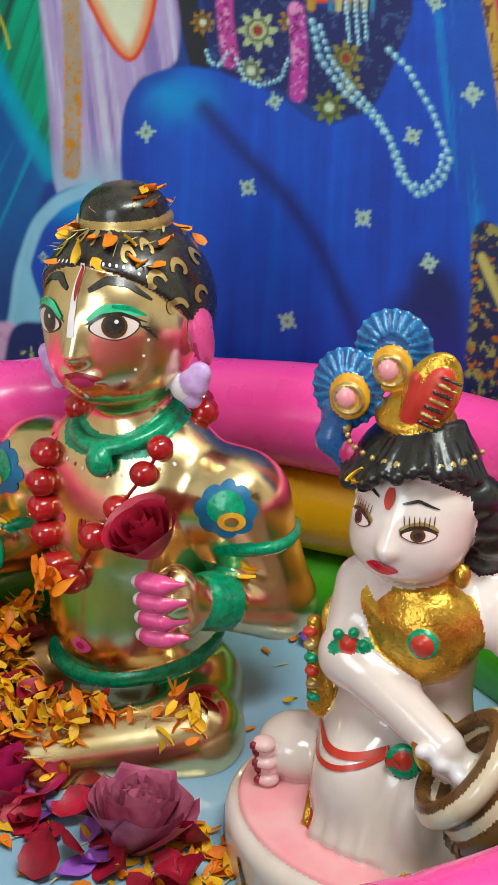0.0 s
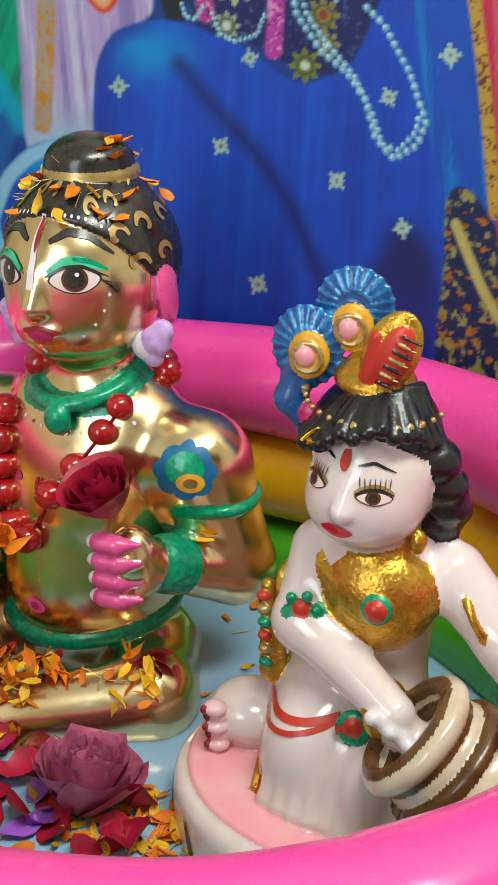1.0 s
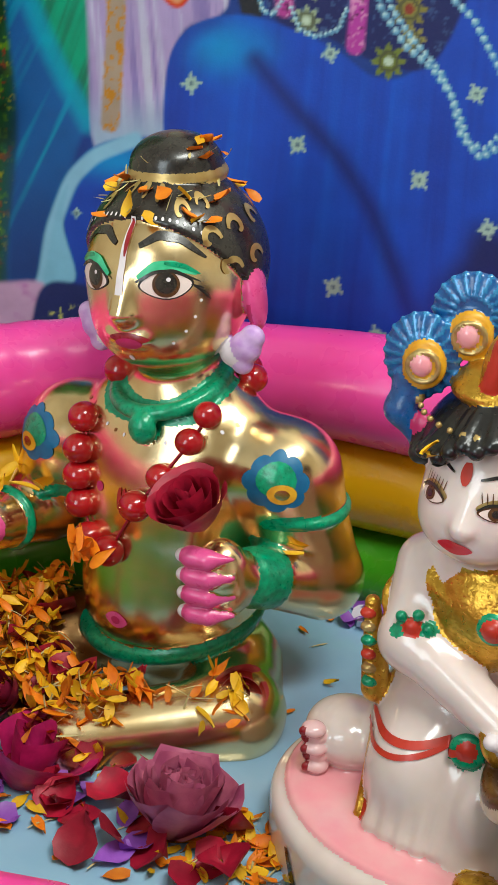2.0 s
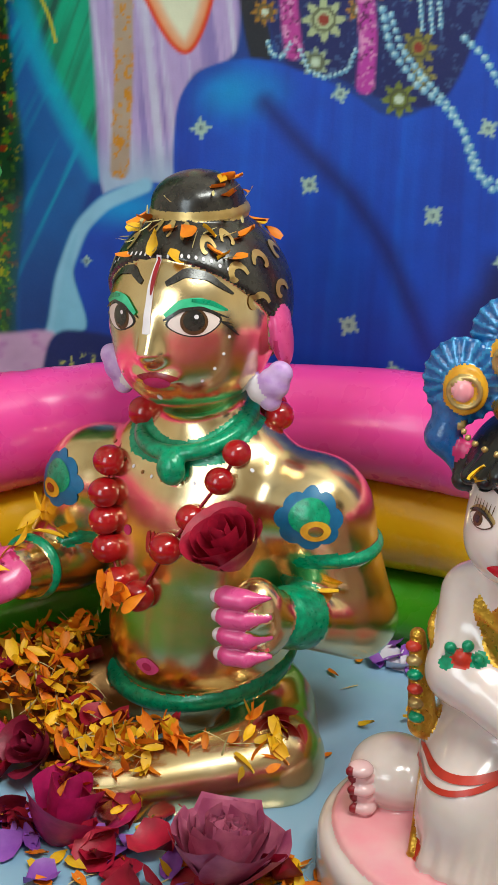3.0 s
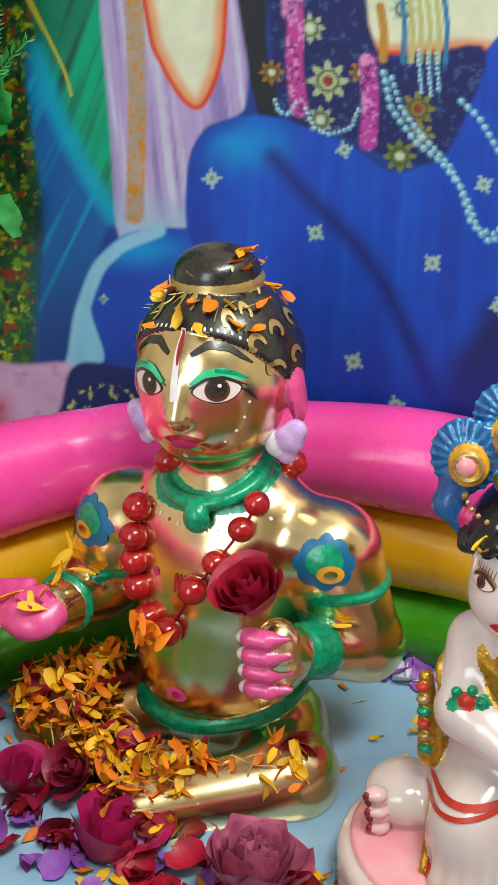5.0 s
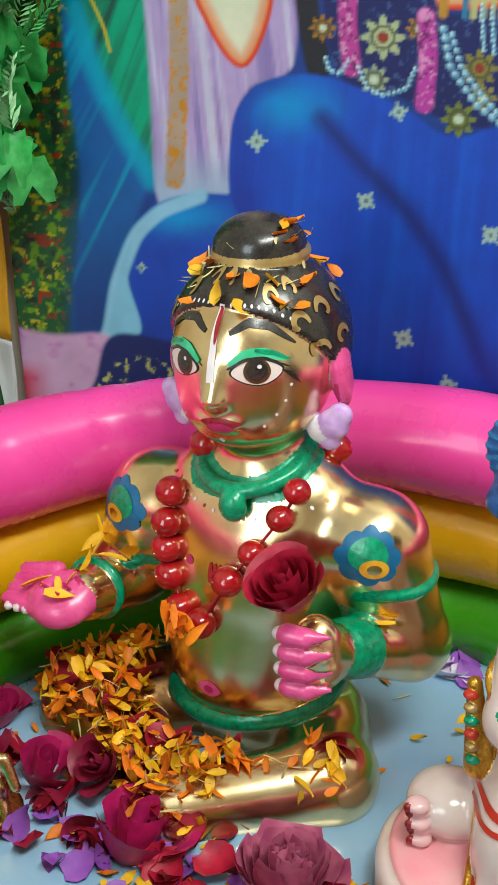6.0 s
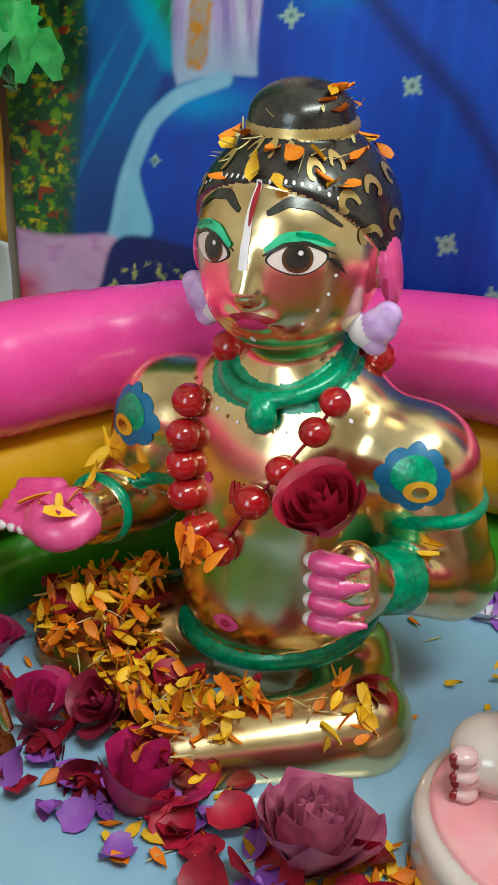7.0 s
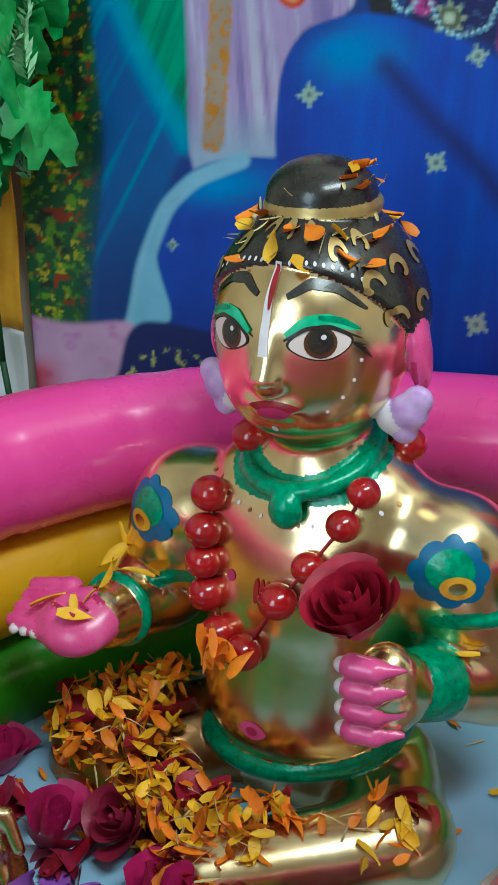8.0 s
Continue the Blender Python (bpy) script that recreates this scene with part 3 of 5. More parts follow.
    # strings of beads
    for pts, r in (([(700, 150), (712, 215), (755, 275), (800, 310), (832, 354), (850, 420), (882, 454), (925, 430), (942, 394), (915, 310), (870, 230), (832, 194)], 7.5),
                   ([(715, 160), (730, 215), (765, 262), (815, 318), (845, 380), (862, 430), (890, 440), (922, 410), (930, 380)], 6.5),
                   ([(505, 200), (512, 222), (530, 226), (545, 200)], 4.5), ([(560, 215), (575, 250), (600, 262), (640, 250), (655, 215)], 4.5),
                   ([(765, 110), (768, 190)], 4.5), ([(782, 115), (785, 195)], 4.5), ([(798, 115), (800, 190)], 4.5)):
        p = np.array(pts, float)
        seg = np.hypot(*np.diff(p, axis=0).T)
        s = np.concatenate([[0], np.cumsum(seg)])
        for d in np.arange(0, s[-1], r * 2.1):
            cu, cv = np.interp(d, s, p[:, 0]), np.interp(d, s, p[:, 1])
            dot(cu, cv, r - 2.5, r + 1, "86a9cc")
            dot(cu - 1.5, cv - 2, 1.5, r * 0.6 + 1, "d6e4f0")
    # little star flowers
    for cu, cv, s in ((392, 338, 1), (572, 435, 1), (778, 490, 1.05), (634, 660, 1.05), (626, 288, 0.9), (705, 737, 1), (875, 351, 1), (894, 567, 1), (989, 280, 1.2), (205, 545, 0.5), (930, 120, 1)):
        for a in range(8):
            ang = a * math.pi / 4 + cu * 0.1
            L = (19 if a % 2 == 0 else 12) * s
            for d, r in ((0.45, 4.2), (0.8, 3.2)):
                dot(cu + math.cos(ang) * L * d, cv + math.sin(ang) * L * d, r * s - 2, r * s + 1.5, "bcc6c0")
        dot(cu, cv, 2, 5, "6d7a88")
    k = grain(U, V, 30, 30, 91)[..., None]
    grey = C.mean(-1, keepdims=True)
    return np.clip((grey + (C - grey) * 1.30) * np.array((0.66, 0.84, 0.76)) * (1 + 0.12 * k), 0, 1)


def build_backdrop():
    x0, x1, z0, z1, h = -0.487, 0.66, 0.1, 0.84, 0.0024
    xs, zs = np.arange(x0, x1, h), np.arange(z0, z1, h)
    X, Z = np.meshgrid(xs, zs, indexing="ij")
    w = HOM[6] * X + HOM[7] * Z + 1
    U, V = (HOM[0] * X + HOM[1] * Z + HOM[2]) / w, (HOM[3] * X + HOM[4] * Z + HOM[5]) / w
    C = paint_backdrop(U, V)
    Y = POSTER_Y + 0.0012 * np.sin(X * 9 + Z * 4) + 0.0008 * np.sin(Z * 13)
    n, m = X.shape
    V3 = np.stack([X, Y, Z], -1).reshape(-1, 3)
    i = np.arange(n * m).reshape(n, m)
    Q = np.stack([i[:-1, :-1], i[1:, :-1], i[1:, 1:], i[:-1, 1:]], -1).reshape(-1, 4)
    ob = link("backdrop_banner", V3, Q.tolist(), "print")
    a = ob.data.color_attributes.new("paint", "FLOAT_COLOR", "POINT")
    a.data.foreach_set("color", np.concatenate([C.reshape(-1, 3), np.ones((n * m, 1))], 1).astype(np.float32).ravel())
    return tagged(ob, "printed cloth banner with blue draped garment and jewels", "banner")


build_backdrop()

# ---- inflatable pool ----
POOL = (0.06, 0.622)
RX, RY, TUBE = 0.43, 0.393, 0.052


def pool_ring(z, mat, parent, seed, grow):
    rng = np.random.default_rng(seed)
    nu, nv = 240, 28
    V, F = [], []
    seams = np.sort(rng.uniform(0, 2 * np.pi, 9))
    for i in range(nu):
        a = i / nu * 2 * np.pi
        dd = np.min(np.abs((a - seams + np.pi) % (2 * np.pi) - np.pi))
        pinch = 1 - 0.025 * math.exp(-(dd / 0.018) ** 2)
        wob = 0.0015 * math.sin(5 * a + seed) + 0.001 * math.sin(11 * a + 2 * seed)
        for j in range(nv):
            b = j / nv * 2 * np.pi
            crease = 1 + 0.006 * math.sin(34 * a + 3 * math.sin(3 * a + seed)) * max(0, -math.cos(b - 0.4)) ** 2
            r = (TUBE * grow + wob) * pinch * crease
            rr = r * math.cos(b)
            V.append((POOL[0] + (RX + rr) * math.cos(a), POOL[1] + (RY + rr) * math.sin(a), z + 1.12 * r * math.sin(b) + 0.002 * math.sin(2 * a + 1)))
    for i in range(nu):
        for j in range(nv):
            F.append((i * nv + j, i * nv + (j + 1) % nv, (i + 1) % nu * nv + (j + 1) % nv, (i + 1) % nu * nv + j)[::-1])
    return link("ring", V, F, mat, parent=parent)


def build_pool():
    pool = empty("inflatable_pool")
    for z, mat, seed, grow, lab in ((0.028, "pool_green", 3, 0.88, "green inflated ring"), (0.127, "pool_yellow", 5, 0.82, "yellow inflated ring"), (0.234, "pool_pink", 8, 1.0, "pink inflated ring")):
        tagged(pool_ring(z, mat, pool, seed, grow), lab)
    # the wrinkled sheet at the bottom
    nr, na = 40, 140
    V, F = [(POOL[0], POOL[1], FL + 0.004)], []
    for r in range(1, nr + 1):
        for i in range(na):
            a = i / na * 2 * np.pi
            s = r / nr
            x, y = POOL[0] + (RX - 0.01) * s * math.cos(a), POOL[1] + (RY - 0.01) * s * math.sin(a)
            V.append((x, y, FL + 0.004 + 0.0025 * noise.noise(Vector((x * 9, y * 9, 0.3))) + 0.001 * noise.noise(Vector((x * 31, y * 31, 1.3)))))
    for i in range(na):
        F.append((0, 1 + i, 1 + (i + 1) % na))
    for r in range(nr - 1):
        for i in range(na):
            a, b = 1 + r * na, 1 + (r + 1) * na
            F.append((a + i, b + i, b + (i + 1) % na, a + (i + 1) % na))
    tagged(link("pool_floor", V, F, "pool_floor", parent=pool), "wet pale blue vinyl bottom")
    return tagged(pool, "round inflatable paddling pool with pink, yellow and green rings", "pool")


build_pool()

# ---- brass figure ----
BR = (-0.047, 0.815, 0.0, -5.0)


BRASS_POSE = pose(*BR[:3], 0, -3.0, BR[3]) @ Matrix.Diagonal((1, 1, 0.97, 1))


def brass_body():
    s = Sculpt()
    s.blob((0, -0.002, 0.403), (0.073, 0.078, 0.080), "brass")
    s.blob((0, -0.02, 0.365), (0.056, 0.056, 0.042), "brass", 0.02)
    s.limb((0, -0.074, 0.414), (0, -0.083, 0.387), 0.005, 0.0098, "brass", 0.012)
    s.blob((0, -0.074, 0.364), (0.020, 0.008, 0.0075), "brass", 0.008)
    s.limb((0, 0.005, 0.26), (0, 0.0, 0.35), 0.041, 0.037, "brass", 0.012)
    s.blob((0, 0.0, 0.212), (0.100, 0.074, 0.080), "brass", 0.03)
    s.limb((-0.05, 0.0, 0.262), (0.05, 0.0, 0.262), 0.036, 0.036, "brass", 0.04)
    s.blob((-0.004, -0.006, 0.150), (0.090, 0.078, 0.08), "brass", 0.03)
    s.blob((-0.006, -0.012, 0.088), (0.088, 0.084, 0.074), "brass", 0.03)
    s.blob((-0.006, 0.004, 0.012), (0.082, 0.074, 0.060), "brass", 0.012)
    # hair, cut along the brow and behind the ears
    cut = ((0, 0.75, 0.66), 0.2620)
    s.blob((0, 0.008, 0.412), (0.080, 0.083, 0.084), "black", 0.003, None, cut)
    s.blob((0, 0.014, 0.490), (0.043, 0.043, 0.016), "gold_paint", 0.004)
    s.blob((0, 0.012, 0.497), (0.040, 0.040, 0.028), "black", 0.003)
    for sx in (-1, 1):
        s.blob((sx * 0.075, 0.008, 0.390), (0.010, 0.021, 0.033), "pink_paint", 0.004, turned(0, -8 * sx, 18 * sx))
        s.blob((sx * 0.080, -0.002, 0.386), (0.005, 0.010, 0.020), "deep_pink", 0.003)
        for dx, dz, r, mt in ((0.004, 0, 0.017, "lilac"), (-0.010, -0.008, 0.015, "white_paint"), (0.012, 0.012, 0.013, "lilac"), (0.0, -0.018, 0.012, "lilac")):
            s.blob((sx * (0.073 + 0.85 * dx), -0.012, 0.347 + 0.85 * dz), (r * 0.85, r * 0.6, r * 0.85), mt, 0.003)
        s.blob((sx * 0.106, 0.0, 0.226), (0.044, 0.048, 0.050), "brass", 0.025)
    # viewer's right arm, bent to the chest
    s.limb((0.112, 0.0, 0.228), (0.138, 0.014, 0.124), 0.043, 0.037, "brass", 0.025)
    s.limb((0.138, 0.012, 0.118), (0.104, -0.072, 0.156), 0.038, 0.023, "brass", 0.012)
    s.blob((0.094, -0.092, 0.162), (0.026, 0.024, 0.038), "brass", 0.01)
    s.ring((0.121, 0.003, 0.201), 0.0412, 0.0412, 0.0050, "green_paint", turned(2, 6, 0))
    s.limb((0.112, -0.052, 0.147), (0.108, -0.062, 0.151), 0.0290, 0.0280, "green_paint", 0.002)
    for k in range(4):
        z = 0.191 - 0.0185 * k
        s.limb((0.077, -0.114, z), (0.092, -0.113, z), 0.0098, 0.0088, "pink_paint", 0.002)
        s.limb((0.092, -0.113, z), (0.113, -0.108, z + 0.003), 0.0085, 0.0016, "pink_paint", 0.002)
        s.blob((0.069, -0.115, z), (0.0062, 0.006, 0.0062), "white_paint", 0.001)
    # viewer's left arm, palm held out
    s.limb((-0.120, 0.0, 0.225), (-0.148, -0.015, 0.150), 0.046, 0.038, "brass", 0.03)
    s.limb((-0.148, -0.015, 0.145), (-0.150, -0.090, 0.158), 0.037, 0.026, "brass", 0.015)
    s.ring((-0.138, -0.009, 0.178), 0.0425, 0.0425, 0.0046, "green_paint", turned(6, -18, 0))
    s.ring((-0.150, -0.074, 0.156), 0.0285, 0.0285, 0.0046, "green_paint", turned(80, 0, -2))
    s.blob((-0.160, -0.115, 0.164), (0.032, 0.030, 0.017), "pink_paint", 0.01, turned(30, 0, 20))
    for k in range(4):
        s.limb((-0.180, -0.130 + 0.013 * k, 0.158 + 0.007 * k), (-0.214, -0.128 + 0.011 * k, 0.160 + 0.005 * k), 0.0088, 0.0065, "pink_paint", 0.003)
        s.blob((-0.207 + 0.010 * k, -0.1365 + 0.0004 * k, 0.158), (0.0042, 0.0042, 0.0042), "white_paint", 0.001)
    for k in range(3):
        s.limb((-0.178 + 0.004 * k, -0.120 + 0.014 * k, 0.181), (-0.150 + 0.004 * k, -0.130 + 0.012 * k, 0.182), 0.0015, 0.0015, "deep_pink", 0.001)
    # crossed legs
    s.limb((0.052, -0.008, 0.006), (0.092, -0.070, 0.010), 0.052, 0.044, "brass", 0.02)
    s.limb((0.098, -0.086, 0.012), (-0.020, -0.172, 0.006), 0.042, 0.034, "brass", 0.02)
    s.limb((-0.07, -0.01, 0.01), (-0.165, -0.085, 0.008), 0.056, 0.046, "brass_dark", 0.02)
    s.limb((-0.165, -0.092, 0.008), (-0.03, -0.155, 0.0), 0.044, 0.036, "brass_dark", 0.02)
    s.blob((-0.02, -0.180, -0.018), (0.05, 0.03, 0.026), "brass_dark", 0.02)
    # belt and collar
    s.ring((-0.009, -0.010, 0.060), 0.084, 0.077, 0.0105, "green_paint", turned(7, -7, 0))
    s.ring((-0.001, -0.008, 0.303), 0.049, 0.052, 0.0075, "green_paint", turned(16, -4, 0))
    s.blob((0.003, -0.066, 0.277), (0.013, 0.010, 0.015), "green_paint", 0.004)
    return s


def build_brass():
    s = brass_body()
    me = Mesh()
    s.skin((-0.27, -0.25, -0.052), (0.23, 0.13, 0.54), 0.0021, me)
    hx = 0.013
    sx = 750.0
    # eyes, lids, brows
    for d in (-1, 1):
        s.paint(me, oval(d * 27, 0.413, 17, 0.0125, 24, d * 6, 0.35), "black", lift=0.0006)
        s.paint(me, oval(d * 27, 0.4125, 15.6, 0.0107, 24, d * 6, 0.35), "eye_white", lift=0.0009)
        s.paint(me, oval(d * 25 + 2, 0.4135, 8.2, 0.0108, 20), "iris", lift=0.0012)
        s.paint(me, oval(d * 25 + 2, 0.4145, 6.4, 0.0085, 20), "black", lift=0.0015)
        s.paint(me, oval(d * 25 + 3.5, 0.4175, 1.4, 0.0018, 10), "white_paint", lift=0.0018, rings=1)
        paint_line(s, me, [(d * 10, 0.418), (d * 20, 0.4275), (d * 32, 0.4285), (d * 46, 0.4205)], 0.0042, "mint", sx=sx, lift=0.0014)
        paint_line(s, me, [(d * 26, 0.4305), (d * 38, 0.4275), (d * 48, 0.420)], 0.0020, "green_paint", sx=sx, lift=0.0017)
        paint_line(s, me, [(d * 9, 0.415), (d * 20, 0.4235), (d * 32, 0.4245), (d * 48, 0.414)], 0.0014, "black", sx=sx, lift=0.0019)
        paint_line(s, me, [(d * 9, 0.443), (d * 22, 0.4515), (d * 38, 0.448), (d * 54, 0.432)], 0.0034, "black", sx=sx)
        for j in range(4):
            paint_line(s, me, [(d * (42 + 2.0 * j), 0.4125 - 0.002 * j), (d * (50 + 1.5 * j), 0.4085 - 0.0035 * j)], 0.0007, "black", sx=sx, n=8)
        for j in range(9):
            s.paint(me, oval(d * (8 + 5.6 * j), 0.4640 - 0.0000062 * (8 + 5.6 * j - 14) ** 2 * (1 + 0.3 * (j > 6)), 1.2, 0.0016, 8), "white_paint", rings=1)
        for az, zz in ((38, 0.372), (44, 0.384), (30, 0.362), (48, 0.398)):
            s.paint(me, oval(d * az, zz, 1.1, 0.0015, 8), "white_paint", rings=1)
    # forehead mark, lips
    paint_line(s, me, [(0, 0.464), (-1, 0.44), (0, 0.404)], 0.0030, "white_paint", sx=sx, taper=False)
    paint_line(s, me, [(0.3, 0.463), (0, 0.450), (0, 0.434)], 0.0024, "red_paint", sx=sx, lift=0.0012)
    s.paint(me, oval(3, 0.3655, 13, 0.0052, 20, 0, 0.5), "red_paint")
    s.paint(me, oval(3, 0.3615, 8.5, 0.0048, 20, 0, 0.2), "deep_pink", lift=0.0010)
    s.paint(me, oval(0, 0.345, 2.0, 0.0028, 10), "white_paint", rings=1)
    # gold curls on the hair
    def curl(a, z, r, d):
        pts = []
        for k in range(11):
            q = k / 10 * 4.6
            rr = r * (1 - 0.075 * k)
            pts.append((a + d * rr * math.cos(q) * sx, z + rr * math.sin(q)))
        paint_line(s, me, pts, r * 0.26, "gold_paint", sx=sx, n=36, lift=0.0011)
    for a, z, r, d in ((58, 0.446, 0.011, 1), (40, 0.468, 0.010, 1), (70, 0.420, 0.011, 1), (82, 0.452, 0.011, -1), (92, 0.425, 0.011, 1), (62, 0.472, 0.009, -1),
                       (20, 0.478, 0.009, 1), (0, 0.480, 0.009, -1), (-20, 0.479, 0.009, -1), (-42, 0.468, 0.010, -1), (-60, 0.446, 0.011, -1), (-80, 0.43, 0.011, 1), (105, 0.455, 0.011, 1)):
        curl(a, z, r, d)
    # navel, chest paint and arm flowers
    s.paint(me, oval(-10, 0.090, 7.5, 0.0085, 16, 0, 0.4), "pink_paint")
    s.paint(me, oval(-10, 0.090, 3, 0.0040, 12), "deep_pink", lift=0.0012)
    for a in (-32, 30):
        s.paint(me, oval(a, 0.212, 3.4, 0.0048, 12), "deep_pink")
    for j in range(-2, 3):
        s.paint(me, oval(-6 + j * 3.6, 0.208, 1.7, 0.0105, 12, j * 8), "red_paint", lift=0.0008 + 0.0002 * abs(j))
    for sx2, ax in ((1, 0.114), (-1, -0.122)):
        c = (ax, 0.002)
        for j in range(8):
            t = j * math.pi / 4
            s.paint(me, oval(sx2 * 10 + 22 * math.cos(t), 0.240 + 0.0165 * math.sin(t), 12, 0.0100, 14), "blue_paint", axis=c, radius=0.1, lift=0.0006 + 0.0001 * j)
        s.paint(me, oval(sx2 * 10, 0.243, 20, 0.0150, 16), "green_paint", axis=c, radius=0.1, lift=0.0016)
        s.paint(me, oval(sx2 * 16, 0.231, 14, 0.0090, 16), "yellow_paint", axis=c, radius=0.1, lift=0.0021)
        s.paint(me, oval(sx2 * 16, 0.231, 7, 0.0045, 12), "brass", axis=c, radius=0.1, lift=0.0025)
    for j in range(15):
        a = -70 + j * 10
        s.paint(me, oval(a, 0.262 + 0.00000350 * a * a, 1.2, 0.0018, 8), "white_paint" if j % 2 else "brass_dark", rings=1)
    ob = me.done("brass_figurine")
    ob.matrix_world = BRASS_POSE
    tagged(ob, "polished brass seated figurine with enamel paint and black hair", "figurine")
    return s, ob


BRASS, brass_ob = build_brass()

# ---- white glazed figure with a pot ----
WH = (0.260, 0.69, -0.006, 2.0)


def white_body():
    s = Sculpt()
    s.slab((0.0, -0.028, 0.003), 0.152, 0.122, 0.053, 0.016, "marble")
    s.slab((-0.006, -0.028, 0.055), 0.134, 0.106, 0.005, 0.004, "salmon", 0.004)
    s.blob((-0.013, -0.002, 0.322), (0.047, 0.053, 0.051), "marble")
    s.blob((-0.016, -0.022, 0.302), (0.042, 0.036, 0.032), "marble", 0.015)
    s.limb((-0.020, -0.052, 0.325), (-0.022, -0.060, 0.310), 0.004, 0.0075, "marble", 0.009)
    s.limb((-0.008, 0.005, 0.25), (-0.008, 0.0, 0.29), 0.028, 0.028, "marble", 0.01)
    s.limb((-0.004, 0.008, 0.235), (-0.016, 0.018, 0.130), 0.048, 0.054, "marble", 0.02)
    cut = ((0.10, 0.62, 0.78), 0.258)
    s.blob((-0.018, 0.008, 0.338), (0.051, 0.059, 0.053), "hair", 0.004, None, cut)
    for x, y, z, r in ((0.030, 0.0, 0.336, 0.019), (0.038, 0.004, 0.316, 0.018), (0.042, 0.008, 0.299, 0.017), (0.038, 0.014, 0.283, 0.016), (0.030, 0.018, 0.270, 0.012), (0.026, 0.02, 0.30, 0.02),
                       (0.046, 0.020, 0.290, 0.013), (-0.060, 0.0, 0.348, 0.013), (-0.064, -0.010, 0.338, 0.009)):
        s.blob((x, y, z), (r, r, r * 0.9), "hair", 0.005)
    # combed locks of the fringe
    for q in range(15):
        a = radians(-78 + q * 11.2)
        top = (-0.008 + 0.022 * math.sin(a), 0.004 - 0.022 * math.cos(a), 0.390)
        low = (-0.018 + 0.048 * math.sin(a + 0.35), 0.002 - 0.054 * math.cos(a + 0.35), 0.371 + 0.003 * math.sin(q * 2.1) - 0.024 * math.sin(a) ** 2)
        s.limb(top, low, 0.0045, 0.0062, "hair", 0.0022)
    # beaded band
    for q in range(15):
        a = radians(-80 + q * 11)
        s.blob((-0.018 + 0.052 * math.sin(a), 0.004 - 0.053 * math.cos(a), 0.377 - 0.004 * math.cos(a)), (0.0024, 0.0024, 0.0024), "gold_paint", 0.001)
    # crown and feathers
    s.ring((-0.020, 0.002, 0.390), 0.024, 0.024, 0.0060, "gilt")
    s.blob((-0.022, 0.004, 0.394), (0.024, 0.024, 0.017), "gilt", 0.006)
    s.blob((-0.006, -0.018, 0.419), (0.020, 0.008, 0.032), "gilt", 0.004, turned(0, 20, 0))
    s.blob((-0.003, -0.0235, 0.418), (0.0125, 0.005, 0.024), "vermilion", 0.001, turned(0, 20, 0))
    for k in range(7):
        s.limb((-0.0125 + 0.0026 * k, -0.0285, 0.400 + 0.0058 * k), (0.0005 + 0.0026 * k, -0.0280, 0.3955 + 0.0058 * k), 0.0012, 0.0011, "gold_paint" if k % 2 else "black", 0.0006)
    for (cx, cy, cz), (rx, ry, rz) in (((-0.073, 0.004, 0.406), (0.027, 0.007, 0.031)), ((-0.042, 0.014, 0.438), (0.029, 0.007, 0.029))):
        s.blob((cx, cy, cz), (rx, ry, rz), "peacock", 0.004)
        for q in range(20):
            a = q * math.pi / 10
            s.limb((cx + 0.45 * rx * math.cos(a), cy - 0.0065, cz + 0.45 * rz * math.sin(a)), (cx + 0.97 * rx * math.cos(a), cy - 0.001, cz + 0.97 * rz * math.sin(a)), 0.0013, 0.0021, "peacock_light", 0.0012)
    s.limb((-0.078, 0.004, 0.384), (-0.083, 0.002, 0.364), 0.012, 0.012, "peacock", 0.006)
    s.limb((-0.083, 0.002, 0.364), (-0.070, 0.0, 0.346), 0.012, 0.007, "peacock", 0.006)
    s.blob((-0.066, -0.004, 0.356), (0.009, 0.006, 0.010), "deep_pink", 0.002)
    for c in ((-0.069, -0.005, 0.402), (-0.041, 0.005, 0.424)):
        s.blob(c, (0.0155, 0.006, 0.018), "yellow_paint", 0.002)
        s.ring((c[0], c[1] - 0.0055, c[2]), 0.0110, 0.0110, 0.0016, "gold_paint", turned(90, 0, 0), 0.001)
        s.blob((c[0] - 0.001, c[1] - 0.006, c[2] + 0.001), (0.007, 0.004, 0.008), "salmon", 0.001)
    s.limb((-0.020, -0.020, 0.400), (-0.016, -0.022, 0.430), 0.0065, 0.0045, "vermilion", 0.002)
    # bib necklace
    s.blob((0.003, -0.020, 0.226), (0.043, 0.031, 0.044), "gilt", 0.004)
    s.ring((-0.006, -0.002, 0.252), 0.040, 0.042, 0.0055, "gilt", turned(24, 0, 0))
    s.blob((0.008, -0.0525, 0.232), (0.0085, 0.006, 0.0085), "vermilion", 0.001)
    s.ring((0.008, -0.0510, 0.232), 0.0095, 0.0095, 0.0022, "green_paint", turned(80, 0, 0))
    s.blob((0.028, -0.022, 0.279), (0.0065, 0.0065, 0.010), "gilt", 0.002)
    # arms
    s.limb((-0.050, 0.006, 0.240), (-0.052, -0.030, 0.196), 0.026, 0.023, "marble", 0.014)
    s.limb((-0.052, -0.030, 0.196), (0.034, -0.078, 0.166), 0.023, 0.016, "marble", 0.012)
    s.blob((0.044, -0.076, 0.150), (0.022, 0.014, 0.014), "marble", 0.008)
    s.limb((0.052, 0.006, 0.242), (0.100, -0.012, 0.205), 0.026, 0.022, "marble", 0.014)
    s.limb((0.100, -0.012, 0.205), (0.140, -0.040, 0.160), 0.021, 0.016, "marble", 0.012)
    s.ring((0.080, -0.004, 0.222), 0.0268, 0.0268, 0.0030, "gilt", turned(0, 55, 0))
